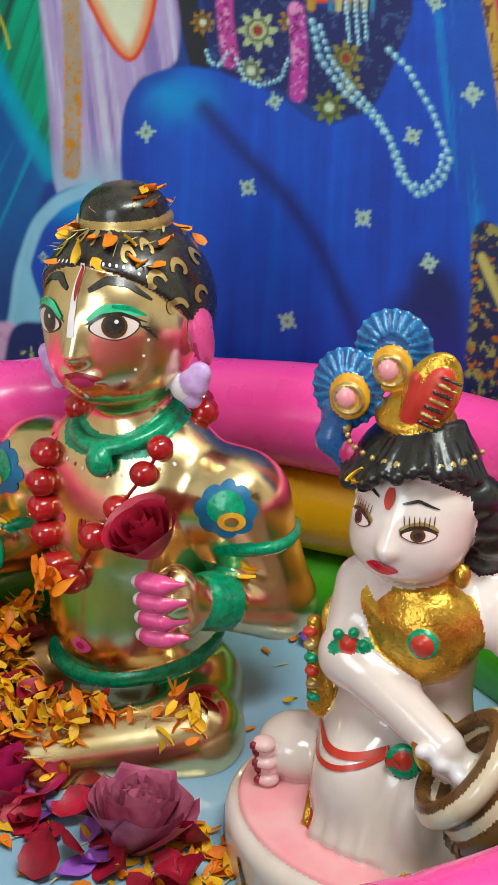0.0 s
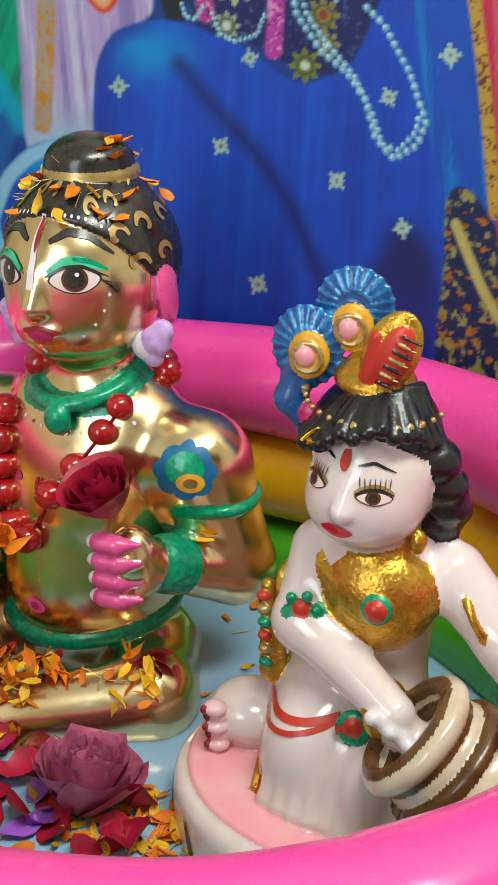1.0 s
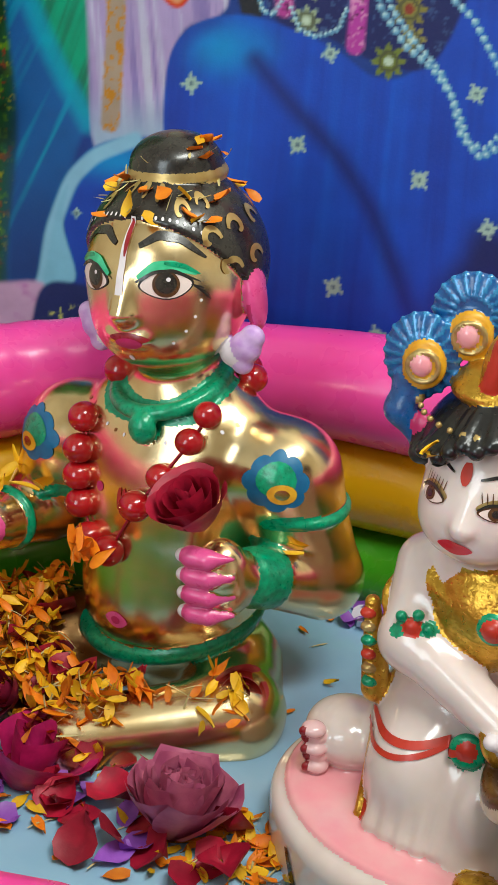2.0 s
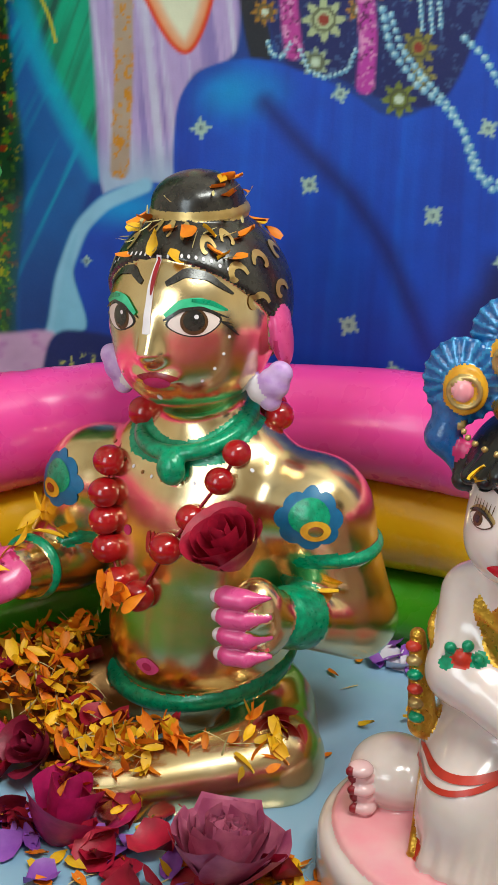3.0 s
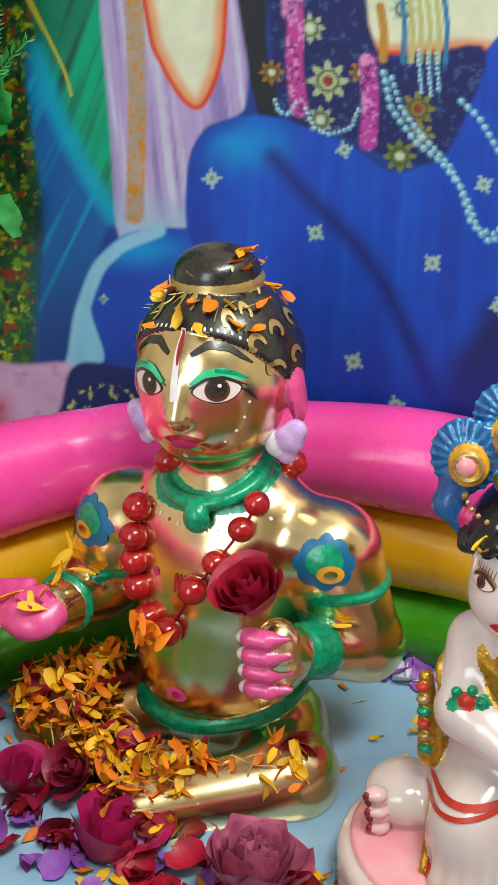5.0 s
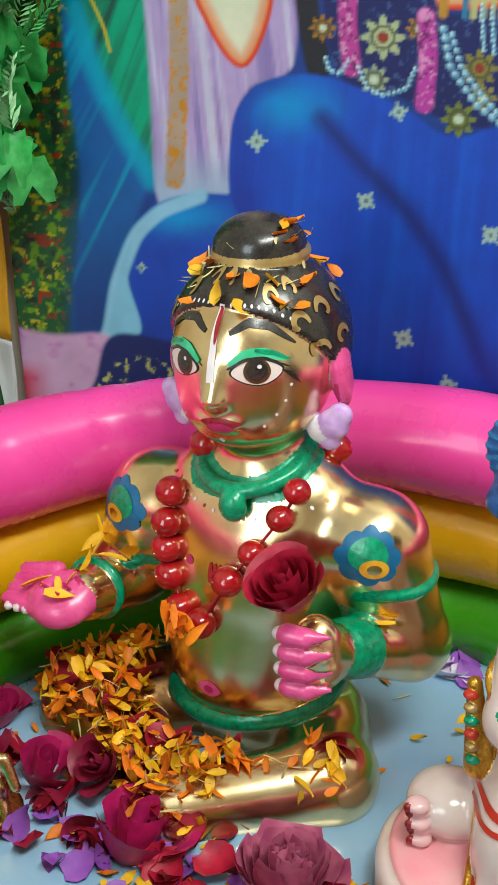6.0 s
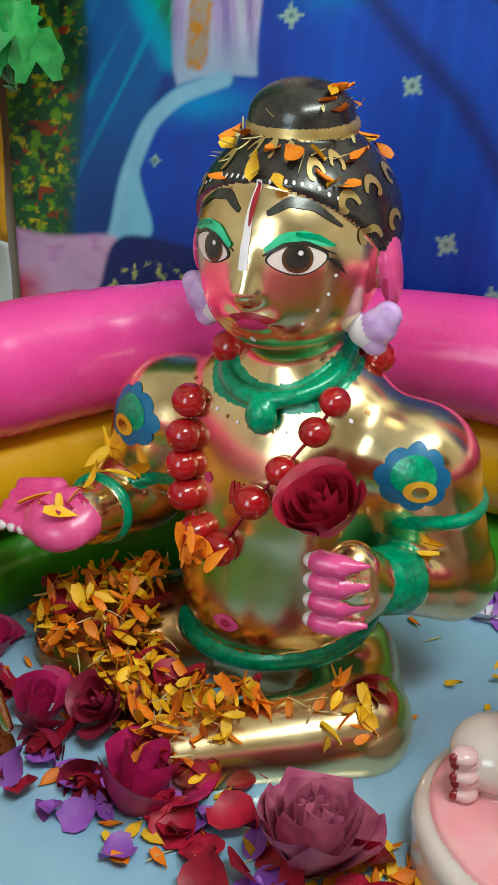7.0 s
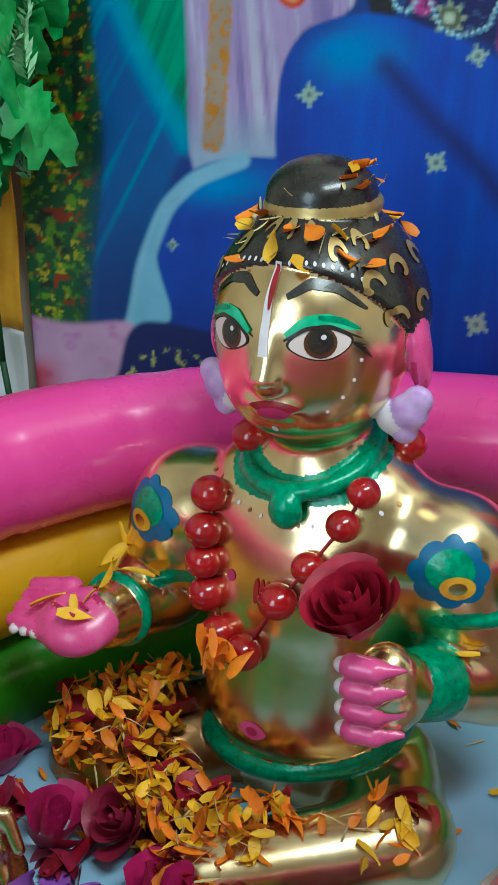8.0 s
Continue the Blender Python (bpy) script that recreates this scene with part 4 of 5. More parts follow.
    s.ring((0.126, -0.030, 0.177), 0.021, 0.021, 0.006, "gilt", turned(20, 40, 0))
    s.ring((0.026, -0.069, 0.161), 0.018, 0.018, 0.0055, "gilt", turned(0, 70, -25))
    s.ring((-0.051, -0.012, 0.218), 0.0275, 0.0275, 0.0026, "gilt", turned(30, 10, 0))
    s.blob((-0.050, -0.046, 0.216), (0.0065, 0.005, 0.0065), "vermilion", 0.001)
    for q in range(5):
        s.blob((-0.050 + 0.011 * math.cos(q * 1.257), -0.045, 0.216 + 0.011 * math.sin(q * 1.257)), (0.0045, 0.004, 0.0045), "green_paint", 0.001)
    # seat, thighs and cloth
    s.blob((-0.016, -0.008, 0.105), (0.064, 0.062, 0.060), "marble", 0.02)
    s.blob((-0.034, -0.056, 0.088), (0.038, 0.036, 0.052), "marble", 0.02)
    s.blob((0.020, -0.070, 0.080), (0.028, 0.034, 0.052), "marble", 0.016)
    s.blob((0.062, -0.030, 0.090), (0.046, 0.05, 0.042), "marble", 0.02)
    for q in range(5):
        s.limb((0.006 + 0.009 * q, -0.062 - 0.004 * q, 0.120 - 0.004 * q), (0.010 + 0.012 * q, -0.098 + 0.002 * q, 0.062), 0.008, 0.011, "marble", 0.006)
    # waistband and back sash
    s.blob((0.004, -0.072, 0.141), (0.009, 0.007, 0.010), "vermilion", 0.001)
    s.ring((0.004, -0.073, 0.141), 0.010, 0.010, 0.0035, "green_paint", turned(75, 0, 0))
    s.limb((-0.088, -0.012, 0.208), (-0.078, -0.018, 0.136), 0.006, 0.012, "gilt", 0.004)
    for q in range(6):
        s.blob((-0.0895 + 0.0015 * q, -0.019 - 0.0018 * q, 0.202 - 0.011 * q), (0.006, 0.005, 0.0042), ("vermilion", "gold_paint", "green_paint")[q % 3], 0.001)
    s.limb((-0.070, -0.036, 0.108), (-0.070, -0.078, 0.064), 0.0050, 0.0030, "gilt", 0.003)
    s.limb((-0.066, -0.042, 0.104), (-0.064, -0.082, 0.064), 0.0022, 0.0022, "vermilion", 0.001)
    for q in range(9):
        s.limb((-0.050 + 0.012 * q, -0.062 - 0.010 * math.sin(q * 0.5), 0.122), (-0.058 + 0.013 * q, -0.088 - 0.012 * math.sin(q * 0.45), 0.066), 0.004, 0.0055, "marble", 0.007)
    # tucked foot
    s.blob((-0.098, -0.010, 0.082), (0.036, 0.034, 0.026), "marble", 0.01)
    for q in range(5):
        s.blob((-0.119 + 0.001 * q, -0.042 + 0.004 * (q % 2), 0.100 - 0.0085 * q), (0.010, 0.009, 0.0060), "skin_pink", 0.002)
        s.blob((-0.126 + 0.001 * q, -0.048 + 0.004 * (q % 2), 0.100 - 0.0085 * q), (0.0035, 0.003, 0.0042), "red_paint", 0.001)
    s.blob((0.03, -0.118, 0.062), (0.018, 0.012, 0.008), "gilt", 0.003)
    # tipped pot
    T = turned(6, -52, 0)
    ax = T @ np.array([0, 0, 1.0])
    base = np.array([0.100, -0.085, 0.126])
    s.blob(base, (0.060, 0.060, 0.054), "cream", 0.006, T)
    s.ring(base + ax * 0.030, 0.046, 0.046, 0.0075, "brown_paint", T)
    s.ring(base + ax * 0.040, 0.038, 0.038, 0.008, "cream", T)
    s.ring(base + ax * 0.050, 0.037, 0.037, 0.0075, "brown_paint", T)
    s.ring(base + ax * 0.060, 0.043, 0.043, 0.0085, "cream", T)
    s.ring(base + ax * 0.066, 0.040, 0.040, 0.006, "brown_paint", T)
    s.ring(base - ax * 0.012, 0.0590, 0.0590, 0.0034, "brown_paint", T)
    s.blob((0.15, -0.05, 0.09), (0.045, 0.045, 0.04), "brown_paint", 0.01)
    s.blob((0.150, -0.052, 0.150), (0.020, 0.013, 0.012), "marble", 0.006)
    s.blob((0.136, -0.062, 0.146), (0.004, 0.003, 0.004), "red_paint", 0.001)
    for q in range(6):
        s.blob((0.022 + 0.007 * q, -0.094 + 0.003 * (q % 2), 0.170 - 0.004 * q), (0.0065, 0.006, 0.0055), "white_paint", 0.004)
    return s


def build_white():
    s = white_body()
    me = Mesh()
    s.skin((-0.17, -0.19, -0.052), (0.22, 0.11, 0.505), 0.0019, me)
    ax = (-0.012, 0.0)
    sx = 1050.0
    F = -14.0
    for d in (-1, 1):
        e = F + d * 26
        s.paint(me, oval(e, 0.3265, 15, 0.0068, 20, d * -3, 0.4), "gold_paint", axis=ax, radius=0.12, lift=0.0005)
        s.paint(me, oval(e, 0.324, 14, 0.0058, 20, d * -3, 0.4), "iris", axis=ax, radius=0.12, lift=0.0008)
        s.paint(me, oval(e, 0.3235, 12.5, 0.0044, 20, d * -3, 0.4), "eye_white", axis=ax, radius=0.12, lift=0.0011)
        s.paint(me, oval(e - 1, 0.324, 5.5, 0.0047, 16), "iris", axis=ax, radius=0.12, lift=0.0014)
        s.paint(me, oval(e - 1, 0.324, 3.0, 0.0026, 12), "black", axis=ax, radius=0.12, lift=0.0017)
        paint_line(s, me, [(e - 14, 0.3255), (e - 6, 0.3295), (e + 4, 0.3300), (e + 14, 0.3255)], 0.0010, "black", axis=ax, sx=sx, radius=0.12, lift=0.0018)
        for q in range(7):
            paint_line(s, me, [(e - 11 + 3.6 * q, 0.3300), (e - 12.5 + 4.0 * q, 0.3372)], 0.00045, "iris", axis=ax, sx=sx, radius=0.12, lift=0.0012, n=6)
        paint_line(s, me, [(F + d * 11, 0.3440), (F + d * 24, 0.3470), (F + d * 42, 0.3410)], 0.0011, "black", axis=ax, sx=sx, radius=0.12)
    s.paint(me, oval(F, 0.2935, 13, 0.0062, 20, 0, 0.5), "lip", axis=ax, radius=0.12)
    s.paint(me, oval(F, 0.2960, 9, 0.0040, 20, 0, 0.3), "lip", axis=ax, radius=0.12, lift=0.0009)
    paint_line(s, me, [(F - 2, 0.352), (F, 0.338)], 0.0045, "vermilion", axis=ax, sx=sx, radius=0.12, taper=True)
    # red waistband lines
    for dz, w in ((0.0, 0.0024), (-0.009, 0.0019)):
        paint_line(s, me, [(-72, 0.122 + dz * 1.3), (-50, 0.126 + dz * 1.2), (-25, 0.132 + dz), (0, 0.139 + dz * 0.3), (10, 0.141)], w, "vermilion", axis=(-0.012, 0.0), sx=760.0, n=30, taper=False, radius=0.13, lift=0.0012)
    # dark brush strokes round the base and on the pot
    for j in range(7):
        a = -75 + j * 24
        paint_line(s, me, [(a, 0.036), (a + 6, 0.004), (a + 16, -0.014), (a + 22, 0.012)], 0.0038, "black", axis=(0.0, -0.012), sx=420.0, radius=0.24)
    c = (0.096, -0.088)
    for j in range(4):
        a = -58 + j * 26
        paint_line(s, me, [(a - 9, 0.124), (a - 8, 0.104), (a, 0.096), (a + 8, 0.106), (a + 9, 0.124)], 0.0028, "brown_paint", axis=c, sx=900.0, radius=0.12)
    ob = me.done("glazed_figurine")
    ob.matrix_world = pose(*WH[:3], 0, 0, WH[3])
    tagged(ob, "white glazed kneeling figurine with gilt necklace and tipped pot", "figurine")
    return s, ob


WHITE, white_ob = build_white()

# ---- necklace and flowers on the brass figure ----
def on_front(x, z, out):
    p = BRASS.cast([(x, -0.3, z)], [(0, 1.0, 0)], 0.6)[0]
    return Vector((p[0], p[1] - out, p[2]))


def build_beads():
    neck = new("bead_necklace")
    neck.matrix_world = BRASS_POSE
    spots = [(-0.050, 0.308), (-0.071, 0.268), (-0.072, 0.240), (-0.072, 0.214), (-0.068, 0.188), (-0.052, 0.162), (-0.024, 0.159), (0.004, 0.209), (0.025, 0.238), (0.045, 0.269), (0.054, 0.290), (0.068, 0.315)]
    for k, (x, z) in enumerate(spots):
        p = on_front(x, z, 0.008)
        r = 0.0152 if k < 8 else 0.0128
        part("bead", ball(p, (r, r, r * 0.95), 18, 12), "bead", neck)
    for k in range(7):
        a = radians(20 + k * 23)
        part("bead", ball((0.066 * math.cos(a), 0.012 + 0.05 * math.sin(a), 0.300 + 0.006 * math.sin(a)), 0.0135, 14, 9), "bead", neck)
    pts = [on_front(x, z, 0.004) for x, z in spots]
    cu = bpy.data.curves.new("cord", "CURVE")
    cu.dimensions, cu.bevel_depth = "3D", 0.0012
    sp = cu.splines.new("POLY")
    sp.points.add(len(pts) - 1)
    for q, p in zip(sp.points, pts):
        q.co = (*p, 1)
    cu.materials.append(M["rose"])
    new("cord", cu).parent = neck
    return tagged(neck, "necklace of large shiny red beads on a brass figurine", "necklace")


build_beads()


def petal_part(name, mat, parent, length, width, cup, curl, m):
    V, F = petal_sheet(length, width, cup, curl, tip=1.5)
    return link(name, V, F, mat, parent=parent, m=m)


def build_bloom(name, mat, where, size, label, category, layers=4, count=5, close=0.6, tilt=(0, 0, 0), seed=1, wide=0.62, core=None):
    """A bud or open flower: whorls of cupped petals round a core."""
    rng = random.Random(seed)
    ob = new(name)
    ob.matrix_world = Matrix.Translation(where) @ pose(0, 0, 0, *tilt)
    for L in range(layers):
        t = L / max(1, layers - 1)
        for k in range(count + (L > 1)):
            a = 360 / (count + (L > 1)) * k + L * 31 + rng.uniform(-9, 9)
            lean = 88 - (8 + (1 - close) * 72 * t + rng.uniform(-6, 6))
            r0 = size * (0.04 + 0.16 * t)
            m = pose(0, 0, 0, 0, 0, a) @ pose(0, r0, 0, lean, 0, 0) @ pose(0, 0, 0, 0, rng.uniform(-8, 8), 0)
            petal_part("petal", mat, ob, size * (0.82 + 0.25 * t * (1 - close)) * rng.uniform(0.9, 1.06), size * wide * (0.55 + 0.45 * t), 0.60 - 0.25 * t, 0.22 - 0.20 * t, m)
    if core:
        part("core", ball((0, 0, size * 0.25), size * 0.16, 10, 7), core, ob)
    return tagged(ob, label, category)


def at_brass(x, y, z):
    return BRASS_POSE @ Vector((x, y, z))


def build_rose(mat, where, size, label, tilt=(0, 0, 0), seed=1, petals=13):
    """A full rose: broad cupped petals wound round one another, their rims rolled outwards."""
    rng = random.Random(seed)
    ob = new("rose")
    ob.matrix_world = Matrix.Translation(where) @ pose(0, 0, 0, *tilt)
    for k in range(petals):
        t = k / (petals - 1)
        rad, tall, half = size * (0.10 + 0.46 * t), size * (0.98 - 0.24 * t), radians(78 - 22 * t)
        V, F, nu, nv = [], [], 8, 7
        ph = [rng.uniform(0, 6.28) for _ in range(2)]
        for i in range(nv + 1):
            v = i / nv
            for j in range(nu + 1):
                u = j / nu * 2 - 1
                prof = 0.30 + 0.95 * math.sin(min(1, v * 1.25) * 1.45) - 0.16 * v + 0.34 * t * max(0, v - 0.72) / 0.28
                r = rad * prof * (1 + 0.05 * math.sin(3 * u + ph[0]) * v)
                a = u * half * (0.45 + 0.55 * math.sin(min(1, v * 1.15 + 0.12) * 1.57))
                z = tall * (v * (1 - 0.13 * u * u * v) + 0.03 * math.sin(4 * u + ph[1]) * v) - size * 0.12 * t * max(0, v - 0.8)
                V.append((r * math.sin(a), -r * math.cos(a), z))
        for i in range(nv):
            for j in range(nu):
                a = i * (nu + 1) + j
                F.append((a, a + 1, a + nu + 2, a + nu + 1))
        link("petal", V, F, mat, parent=ob, m=pose(0, 0, 0, rng.uniform(-4, 4), rng.uniform(-4, 4), 137.5 * k + rng.uniform(-10, 10)))
    part("core", ball((0, 0, size * 0.42), (size * 0.13, size * 0.13, size * 0.40), 10, 7), mat, ob)
    return tagged(ob, label, "rose")


build_rose("rose", at_brass(0.079, -0.100, 0.214), 0.050, "dark crimson rose tucked against a brass chest", (22, -14, 0), 4)
build_rose("rose", at_brass(0.100, -0.070, 0.040), 0.036, "small wilted dark red rose at a green belt", (62, 50, 0), 5, 9)
for k, (x, y, z, s, tl) in enumerate(((-0.150, 0.660, 0.018, 0.040, (40, -20, 0)), (-0.105, 0.650, 0.012, 0.036, (70, 30, 0)), (-0.185, 0.628, -0.002, 0.034, (75, -40, 0)), (-0.135, 0.600, -0.006, 0.034, (60, 10, 0)))):
    build_rose("maroon", (x, y, z), s, "maroon rose among marigold petals on brass legs", tl, 11 + k, 9)["group"] = "roses on the lap"
build_bloom("lotus", "lotus", (0.050, 0.585, FL + 0.004), 0.064, "dusky pink lotus lying on the wet pool floor", "lotus", 4, 6, 0.62, (-12, 8, 20), 21, 0.46, "marigold_yellow")


def build_folded(where, size, tilt, seed):
    ob = build_rose("magenta", where, size, "magenta bud with folded petals on the pool floor", tilt, seed, 7)
    ob.name = "lotus_bud"
    ob["category"] = "lotus"


build_folded((-0.098, 0.588, FL - 0.006), 0.066, (-12, 16, 20), 31)
for k, (x, y, s, r) in enumerate(((-0.275, 0.625, 0.052, -12), (-0.215, 0.637, 0.050, 14), (-0.30, 0.69, 0.045, 10))):
    build_folded((x, y, FL - 0.004), s, (8, r, 50 * k), 41 + k)


# ---- loose petals ----
def floret(length, width, rng):
    V, F = petal_sheet(length, width, rng.uniform(0.1, 0.7), rng.uniform(-0.35, 0.5), 4, 2, 0.0, 0.1)
    V[:, 1] -= length / 2
    V[-1, 1] -= length * 0.08
    V[-3, 1] += length * 0.03
    return V, F


def scatter(name, mat, spots, label, seed, size=(0.018, 0.030), slim=0.19, steep=38, category="petals"):
    """Loose petals lying where they fell, as one heap of stuff; spots are places with a normal lift."""
    rng = random.Random(seed)
    me = Mesh()
    if not spots:
        return None
    for p in spots:
        L = rng.uniform(*size)
        V, F = floret(L, L * slim * rng.uniform(0.7, 1.3), rng)
        R = np.array((Matrix.Rotation(rng.uniform(0, 6.283), 3, "Z") @ Matrix.Rotation(radians(rng.gauss(0, steep)), 3, "X") @ Matrix.Rotation(radians(rng.gauss(0, steep)), 3, "Y")))
        W = V @ R.T
        W[:, 2] -= W[:, 2].min() * (0.8 if rng.random() < 0.8 else 0.3)
        me.add(W + np.array(p), F, mat)
    return tagged(me.done(name), label, category, kind="stuff")


def drop_on_brass(x0, x1, y0, y1, n, seed, top=0.56, keep=None, heap=0.0):
    """Spots where petals come to rest on the brass figure."""
    rng = np.random.default_rng(seed)
    O = np.stack([rng.uniform(x0, x1, n), rng.uniform(y0, y1, n), np.full(n, top)], 1)
    P = BRASS.cast(O, np.tile([0, 0, -1.0], (n, 1)), 0.7)
    out = []
    for p in P:
        if np.isnan(p).any() or (keep and not keep(p)):
            continue
        q = BRASS_POSE @ Vector(p)
        out.append((q.x, q.y, q.z + rng.uniform(0, heap)))
    return out


def in_pool(x, y, m=0.045):
    return ((x - POOL[0]) / (RX - m)) ** 2 + ((y - POOL[1]) / (RY - m)) ** 2 < 1


def floor_spots(n, seed, boxes):
    rng = random.Random(seed)
    out = []
    for _ in range(n * 3):
        x0, x1, y0, y1 = rng.choice(boxes)
        x, y = rng.uniform(x0, x1), rng.uniform(y0, y1)
        if in_pool(x, y) and len(out) < n:
            out.append((x, y, FL + 0.006))
    return out


hair = lambda p: 0.455 < p[2] < (0.500 if p[0] < 0.02 else 0.53)
lap = lambda p: p[2] < 0.066 and (p[0] / 0.118) ** 2 + ((p[1] + 0.01) / 0.112) ** 2 > 1
lap_box = (-0.24, 0.03, -0.22, -0.02)
for k, (mat, seed) in enumerate((("marigold", 101), ("marigold_yellow", 202), ("straw", 303))):
    name = ("orange_marigold_petals", "yellow_marigold_petals", "pale_petal_threads")[k]
    word = ("orange marigold petals", "yellow marigold petals", "pale dry petal threads")[k]
    slim = 0.20 if k < 2 else 0.04
    scatter(name, mat, drop_on_brass(-0.085, 0.06, -0.07, 0.06, (40, 24, 60)[k], seed, keep=hair, heap=0.002), word + " caught in the black hair", seed + 1, (0.013, 0.022), slim * 1.7, 20)
    scatter(name, mat, drop_on_brass(*lap_box, (420, 390, 150)[k], seed + 5, 0.09, lap, 0.022) + drop_on_brass(0.0, 0.12, -0.14, -0.09, (22, 22, 12)[k], seed + 6, 0.09, lap, 0.004),
            word + " heaped on crossed brass legs", seed + 2, (0.015, 0.028), slim, 38)
    scatter(name, mat, floor_spots((95, 80, 50)[k], seed + 9, [(-0.36, -0.15, 0.58, 0.93), (-0.32, -0.2, 0.75, 0.92), (-0.1, 0.16, 0.52, 0.64), (0.03, 0.14, 0.55, 0.63)]) + floor_spots((5, 9, 5)[k], seed + 19, [(0.03, 0.2, 0.7, 0.95)]),
            word + " floating on the wet pool floor", seed + 3, (0.013, 0.024), slim, 16)
tuft = [tuple(on for on in at_brass(-0.035 + 0.018 * math.cos(k * 2.4) * (k / 14), -0.110 - 0.006 * (k % 3), 0.165 + 0.012 * math.sin(k * 2.4) * (k / 14))) for k in range(14)]
scatter("orange_marigold_petals", "marigold", tuft, "orange marigold tuft caught on a red bead necklace", 71, (0.026, 0.036), 0.16, 70)
arm = [tuple(at_brass(-0.150 + random.uniform(-0.03, 0.03), -0.055 + random.uniform(-0.03, 0.03), 0.188 + random.uniform(-0.006, 0.004))) for k in range(12)]
scatter("yellow_marigold_petals", "marigold_yellow", arm, "yellow marigold petals lying on a brass forearm", 72, (0.022, 0.034), 0.15, 30)
hand = [tuple(at_brass(-0.165 + random.uniform(-0.02, 0.02), -0.118 + random.uniform(-0.02, 0.02), 0.178)) for k in range(6)]
scatter("yellow_marigold_petals", "marigold_yellow", hand, "yellow petals resting in a pink open palm", 73, (0.020, 0.030), 0.16, 30)
elbow = [tuple(at_brass(0.118 + 0.012 * k, -0.050 + 0.010 * k, 0.166 + 0.002 * k)) for k in range(3)]
scatter("yellow_marigold_petals", "marigold_yellow", elbow, "yellow petals lying on a bent brass arm", 74, (0.024, 0.034), 0.14, 10)
scatter("rose_petals", "rose", floor_spots(34, 81, [(-0.34, -0.02, 0.54, 0.66), (-0.1, 0.12, 0.53, 0.6)]) + drop_on_brass(*lap_box, 40, 82, 0.09, lap, 0.01) + [(-0.317, 0.89, FL + 0.01)],
        "crimson rose petals strewn on pool floor and legs", 83, (0.026, 0.040), 0.46, 22)
scatter("violet_petals", "violet", floor_spots(26, 85, [(-0.09, 0.05, 0.53, 0.60), (0.07, 0.13, 0.93, 0.97), (-0.2, -0.1, 0.55, 0.6)]), "violet petals on the wet pool floor", 86, (0.020, 0.034), 0.4, 18)
scatter("white_petals", "white_petal", floor_spots(5, 88, [(0.08, 0.13, 0.92, 0.95)]) + floor_spots(4, 89, [(-0.32, -0.28, 0.87, 0.9)]), "small white petals on the wet pool floor", 90, (0.026, 0.036), 0.3, 12)
crown = [(WH[0] - 0.05, WH[1] - 0.05, 0.352), (WH[0] - 0.048, WH[1] - 0.052, 0.346), (WH[0] + 0.12, WH[1] - 0.10, 0.185)]
scatter("yellow_marigold_petals", "marigold_yellow", crown, "yellow petals stuck to the glazed figurine", 91, (0.016, 0.022), 0.3, 30)


# ---- small brass figures ----
def build_small(name, where, h, rz, label, cloth):
    s = Sculpt()
    s.blob((0, 0, 0.80), (0.13, 0.13, 0.15), "brass")
    s.blob((0, 0.01, 0.93), (0.09, 0.09, 0.09), "brass_dark", 0.02)
    s.blob((0, 0, 0.52), (0.17, 0.12, 0.17), "brass", 0.05)
    s.blob((0, -0.02, 0.30), (0.19, 0.15, 0.15), cloth, 0.05)
    s.limb((-0.16, 0, 0.58), (-0.26, -0.10, 0.36), 0.055, 0.045, "brass", 0.03)
    s.limb((0.16, 0, 0.58), (0.26, -0.10, 0.36), 0.055, 0.045, "brass", 0.03)
    s.limb((0.09, -0.05, 0.26), (0.20, -0.20, 0.04), 0.07, 0.05, "brass", 0.03)
    s.limb((-0.09, -0.05, 0.26), (-0.22, -0.22, 0.08), 0.08, 0.06, "brass_dark", 0.03)
    s.slab((0, -0.02, 0.04), 0.28, 0.26, 0.04, 0.02, "brass_dark", 0.02)
    me = Mesh()
    s.skin((-0.36, -0.34, -0.02), (0.36, 0.30, 1.06), 0.022, me)
    ob = me.done(name)
    ob.matrix_world = Matrix.Translation(where) @ pose(0, 0, 0, 0, 0, rz) @ Matrix.Scale(h, 4)
    return tagged(ob, label, "figurine")


build_small("small_brass_figurine", (-0.232, 0.585, FL + 0.005), 0.105, 20, "tiny tarnished brass figurine beside magenta buds", "brass")
build_small("dark_brass_figurine", (-0.385, 0.735, FL + 0.005), 0.17, 30, "dark brass figurine draped in red by the pool wall", "red_paint")


# ---- plastic foliage ----
def leaf_shape(size, rng):
    """A lobed plastic leaf with a midrib fold."""
    n = 16
    V, F = [(0, 0, 0)], []
    for k in range(n + 1):
        a = radians(-140 + 280 * k / n)
        r = size * (1 + 0.13 * math.cos(9 * a)) * (0.75 + 0.25 * math.cos(a * 0.5))
        x, y = r * math.sin(a) * 0.8, r * math.cos(a)
        V.append((x, y, 0.25 * abs(x) - 0.35 * (y / size) ** 2 * size * 0.6))
    for k in range(n):
        F.append((0, k + 2, k + 1))
    return np.array(V), F


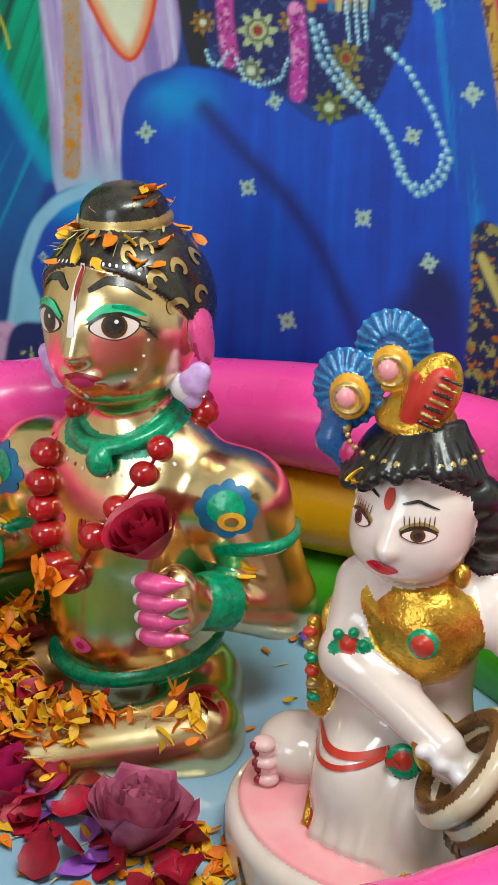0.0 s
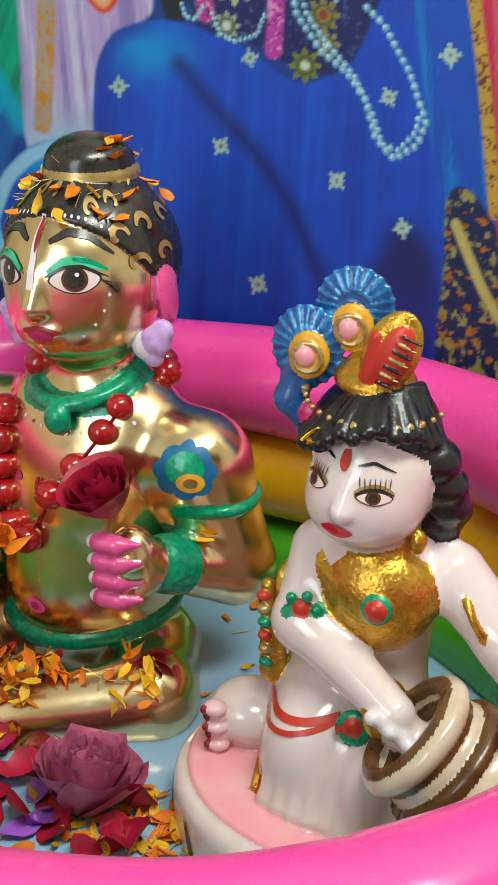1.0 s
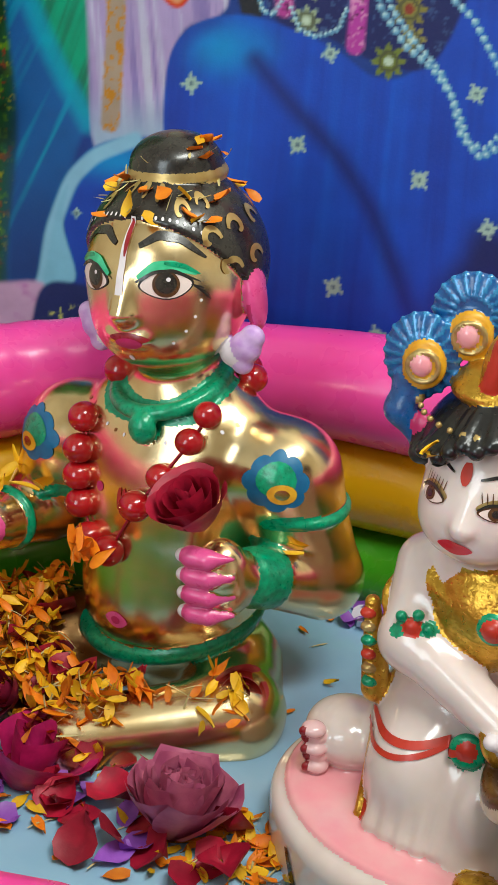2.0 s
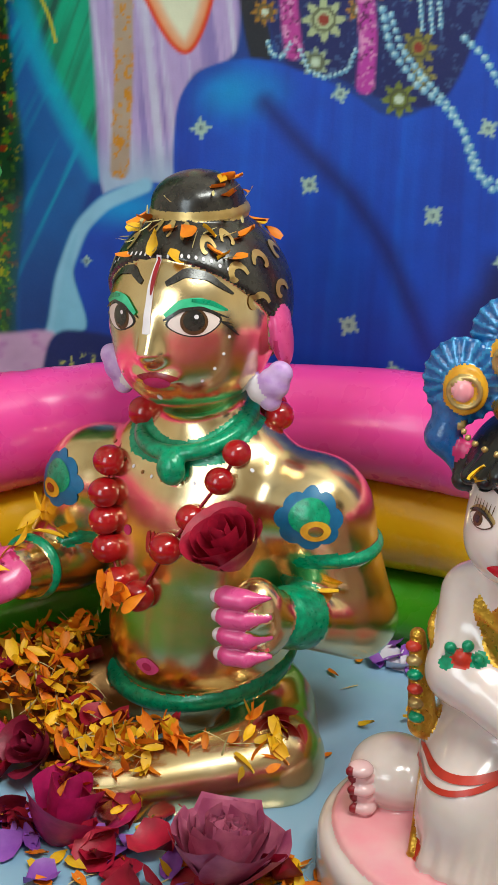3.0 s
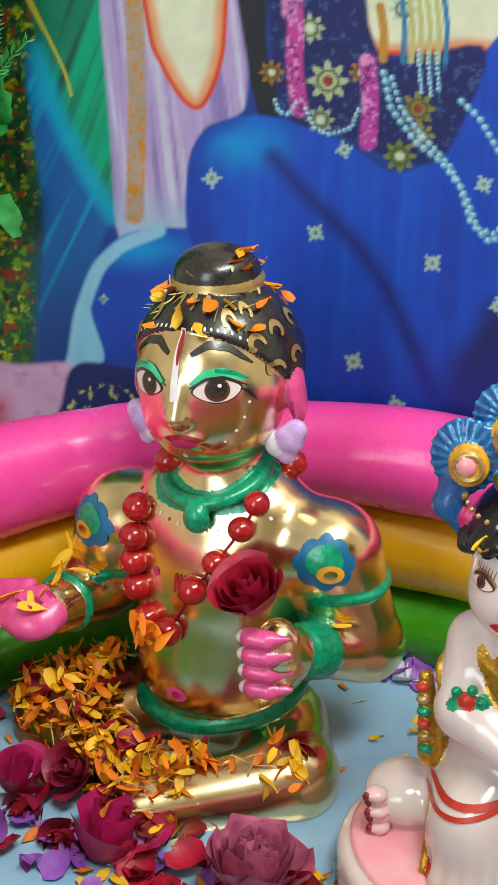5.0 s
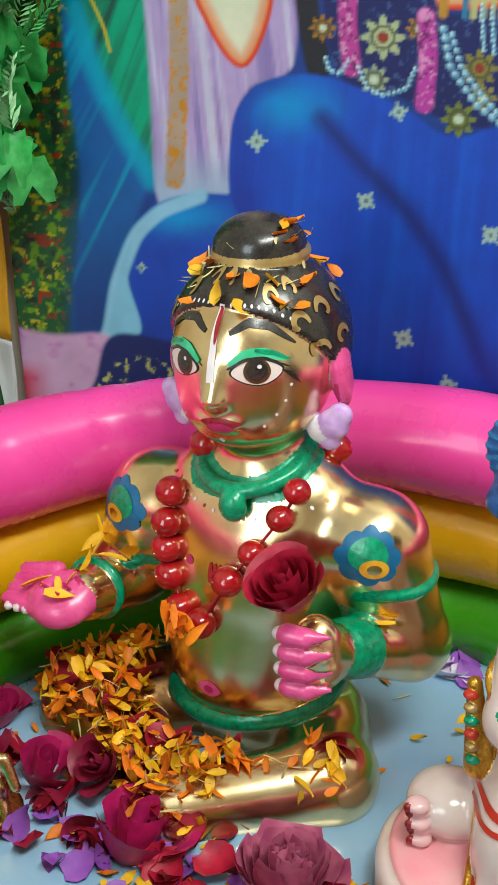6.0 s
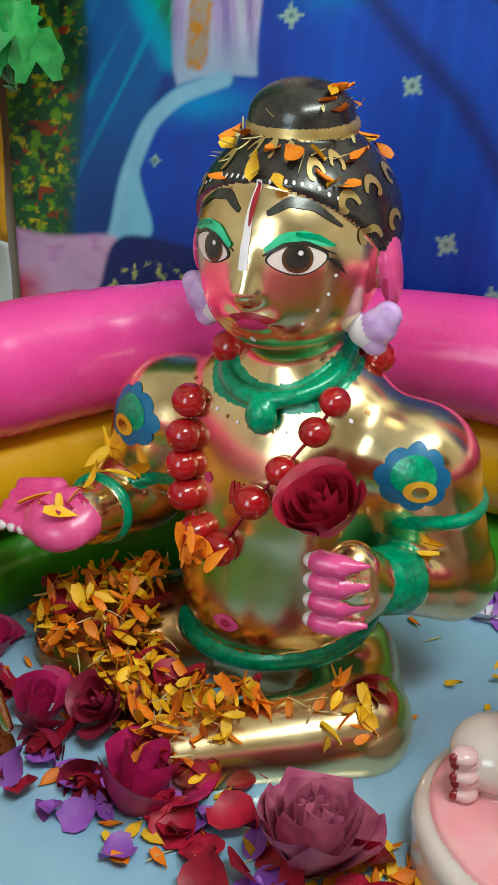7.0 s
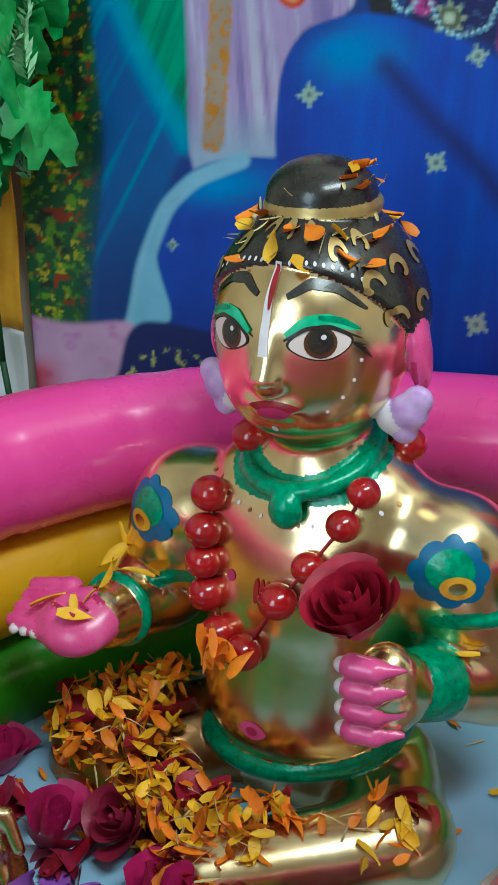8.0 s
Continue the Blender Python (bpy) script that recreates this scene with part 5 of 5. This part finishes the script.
def sprig(size, rng):
    """A twig with narrow upturned leaflets."""
    V, F = [], []
    for k in range(15):
        t = k / 14
        for sgn in (-1, 1):
            b = len(V)
            c = np.array([0, size * t, -0.25 * size * t * t])
            L = size * 0.30 * (1.1 - 0.6 * t)
            d = np.array([sgn * 0.75, 0.75, 0.25 * rng.uniform(-1, 1)])
            w = np.array([0.0, 0.0, 1.0]) * L * 0.10 + np.array([0.3, -0.3 * sgn, 0]) * L * 0.18
            V += [c, c + d * L * 0.5 + w, c + d * L, c + d * L * 0.5 - w]
            F.append((b, b + 1, b + 2, b + 3))
    return np.array(V), F


def build_plant():
    plant = empty("artificial_plant", -0.425, 1.0, GROUND)
    rng = random.Random(5)
    stem = bmesh.new()
    for k in range(3):
        for j in range(9):
            a, b = Vector((0.02 * k - 0.10 + 0.012 * math.sin(j + k), 0.01 * k, 0.06 + 0.09 * j)), Vector((0.02 * k - 0.10 + 0.012 * math.sin(j + 1 + k), 0.01 * k, 0.06 + 0.09 * (j + 1)))
            q = (b - a).to_track_quat("Z", "Y").to_matrix().to_4x4()
            bmesh.ops.create_cone(stem, cap_ends=True, segments=6, radius1=0.004, radius2=0.0037, depth=(b - a).length * 1.05, matrix=Matrix.Translation((a + b) / 2) @ q)
    part("stem", stem, "stem", plant)
    for k in range(280):
        z = rng.uniform(0.42, 0.93)
        x = rng.uniform(-0.13, 0.015 + 0.08 * max(0, z - 0.62) / 0.3)
        y = rng.uniform(-0.05, 0.045)
        if k % 4:
            V, F = leaf_shape(rng.uniform(0.026, 0.042), rng)
            mat = "leaf"
        else:
            V, F = sprig(rng.uniform(0.05, 0.085), rng)
            mat = "leaf_pale" if k % 8 else "leaf"
        m = pose(x, y, z, rng.uniform(35, 120), rng.uniform(-30, 30), rng.uniform(-70, 40) if k % 4 else rng.uniform(-140, -50))
        link("leaf" if k % 4 else "sprig", V, F, mat, parent=plant, m=m)
    return tagged(plant, "bushy green plastic plant with pale flowering sprigs", "plant")


build_plant()


def hanging(name, x0, x1, y, z0, z1, mat, label, seed):
    nx, nz = 40, 40
    V, F = [], []
    for i in range(nx + 1):
        for j in range(nz + 1):
            x, z = x0 + (x1 - x0) * i / nx, z0 + (z1 - z0) * j / nz
            V.append((x, y + 0.006 * math.sin(x * 60 + seed) + 0.002 * math.sin(z * 40), z))
    for i in range(nx):
        for j in range(nz):
            a = i * (nz + 1) + j
            F.append((a, a + nz + 1, a + nz + 2, a + 1))
    ob = link(name, V, F, mat)
    md = ob.modifiers.new("thickness", "SOLIDIFY")
    md.thickness = 0.002
    return tagged(ob, label, "cloth")


hanging("yellow_cloth", -0.80, -0.492, 1.058, 0.245, 0.80, "yellow_cloth", "plain yellow cloth hanging beside the banner", 1)
hanging("white_cloth", -0.80, -0.492, 1.062, GROUND + 0.02, 0.244, "white_cloth", "plain white cloth hanging below the yellow one", 2)
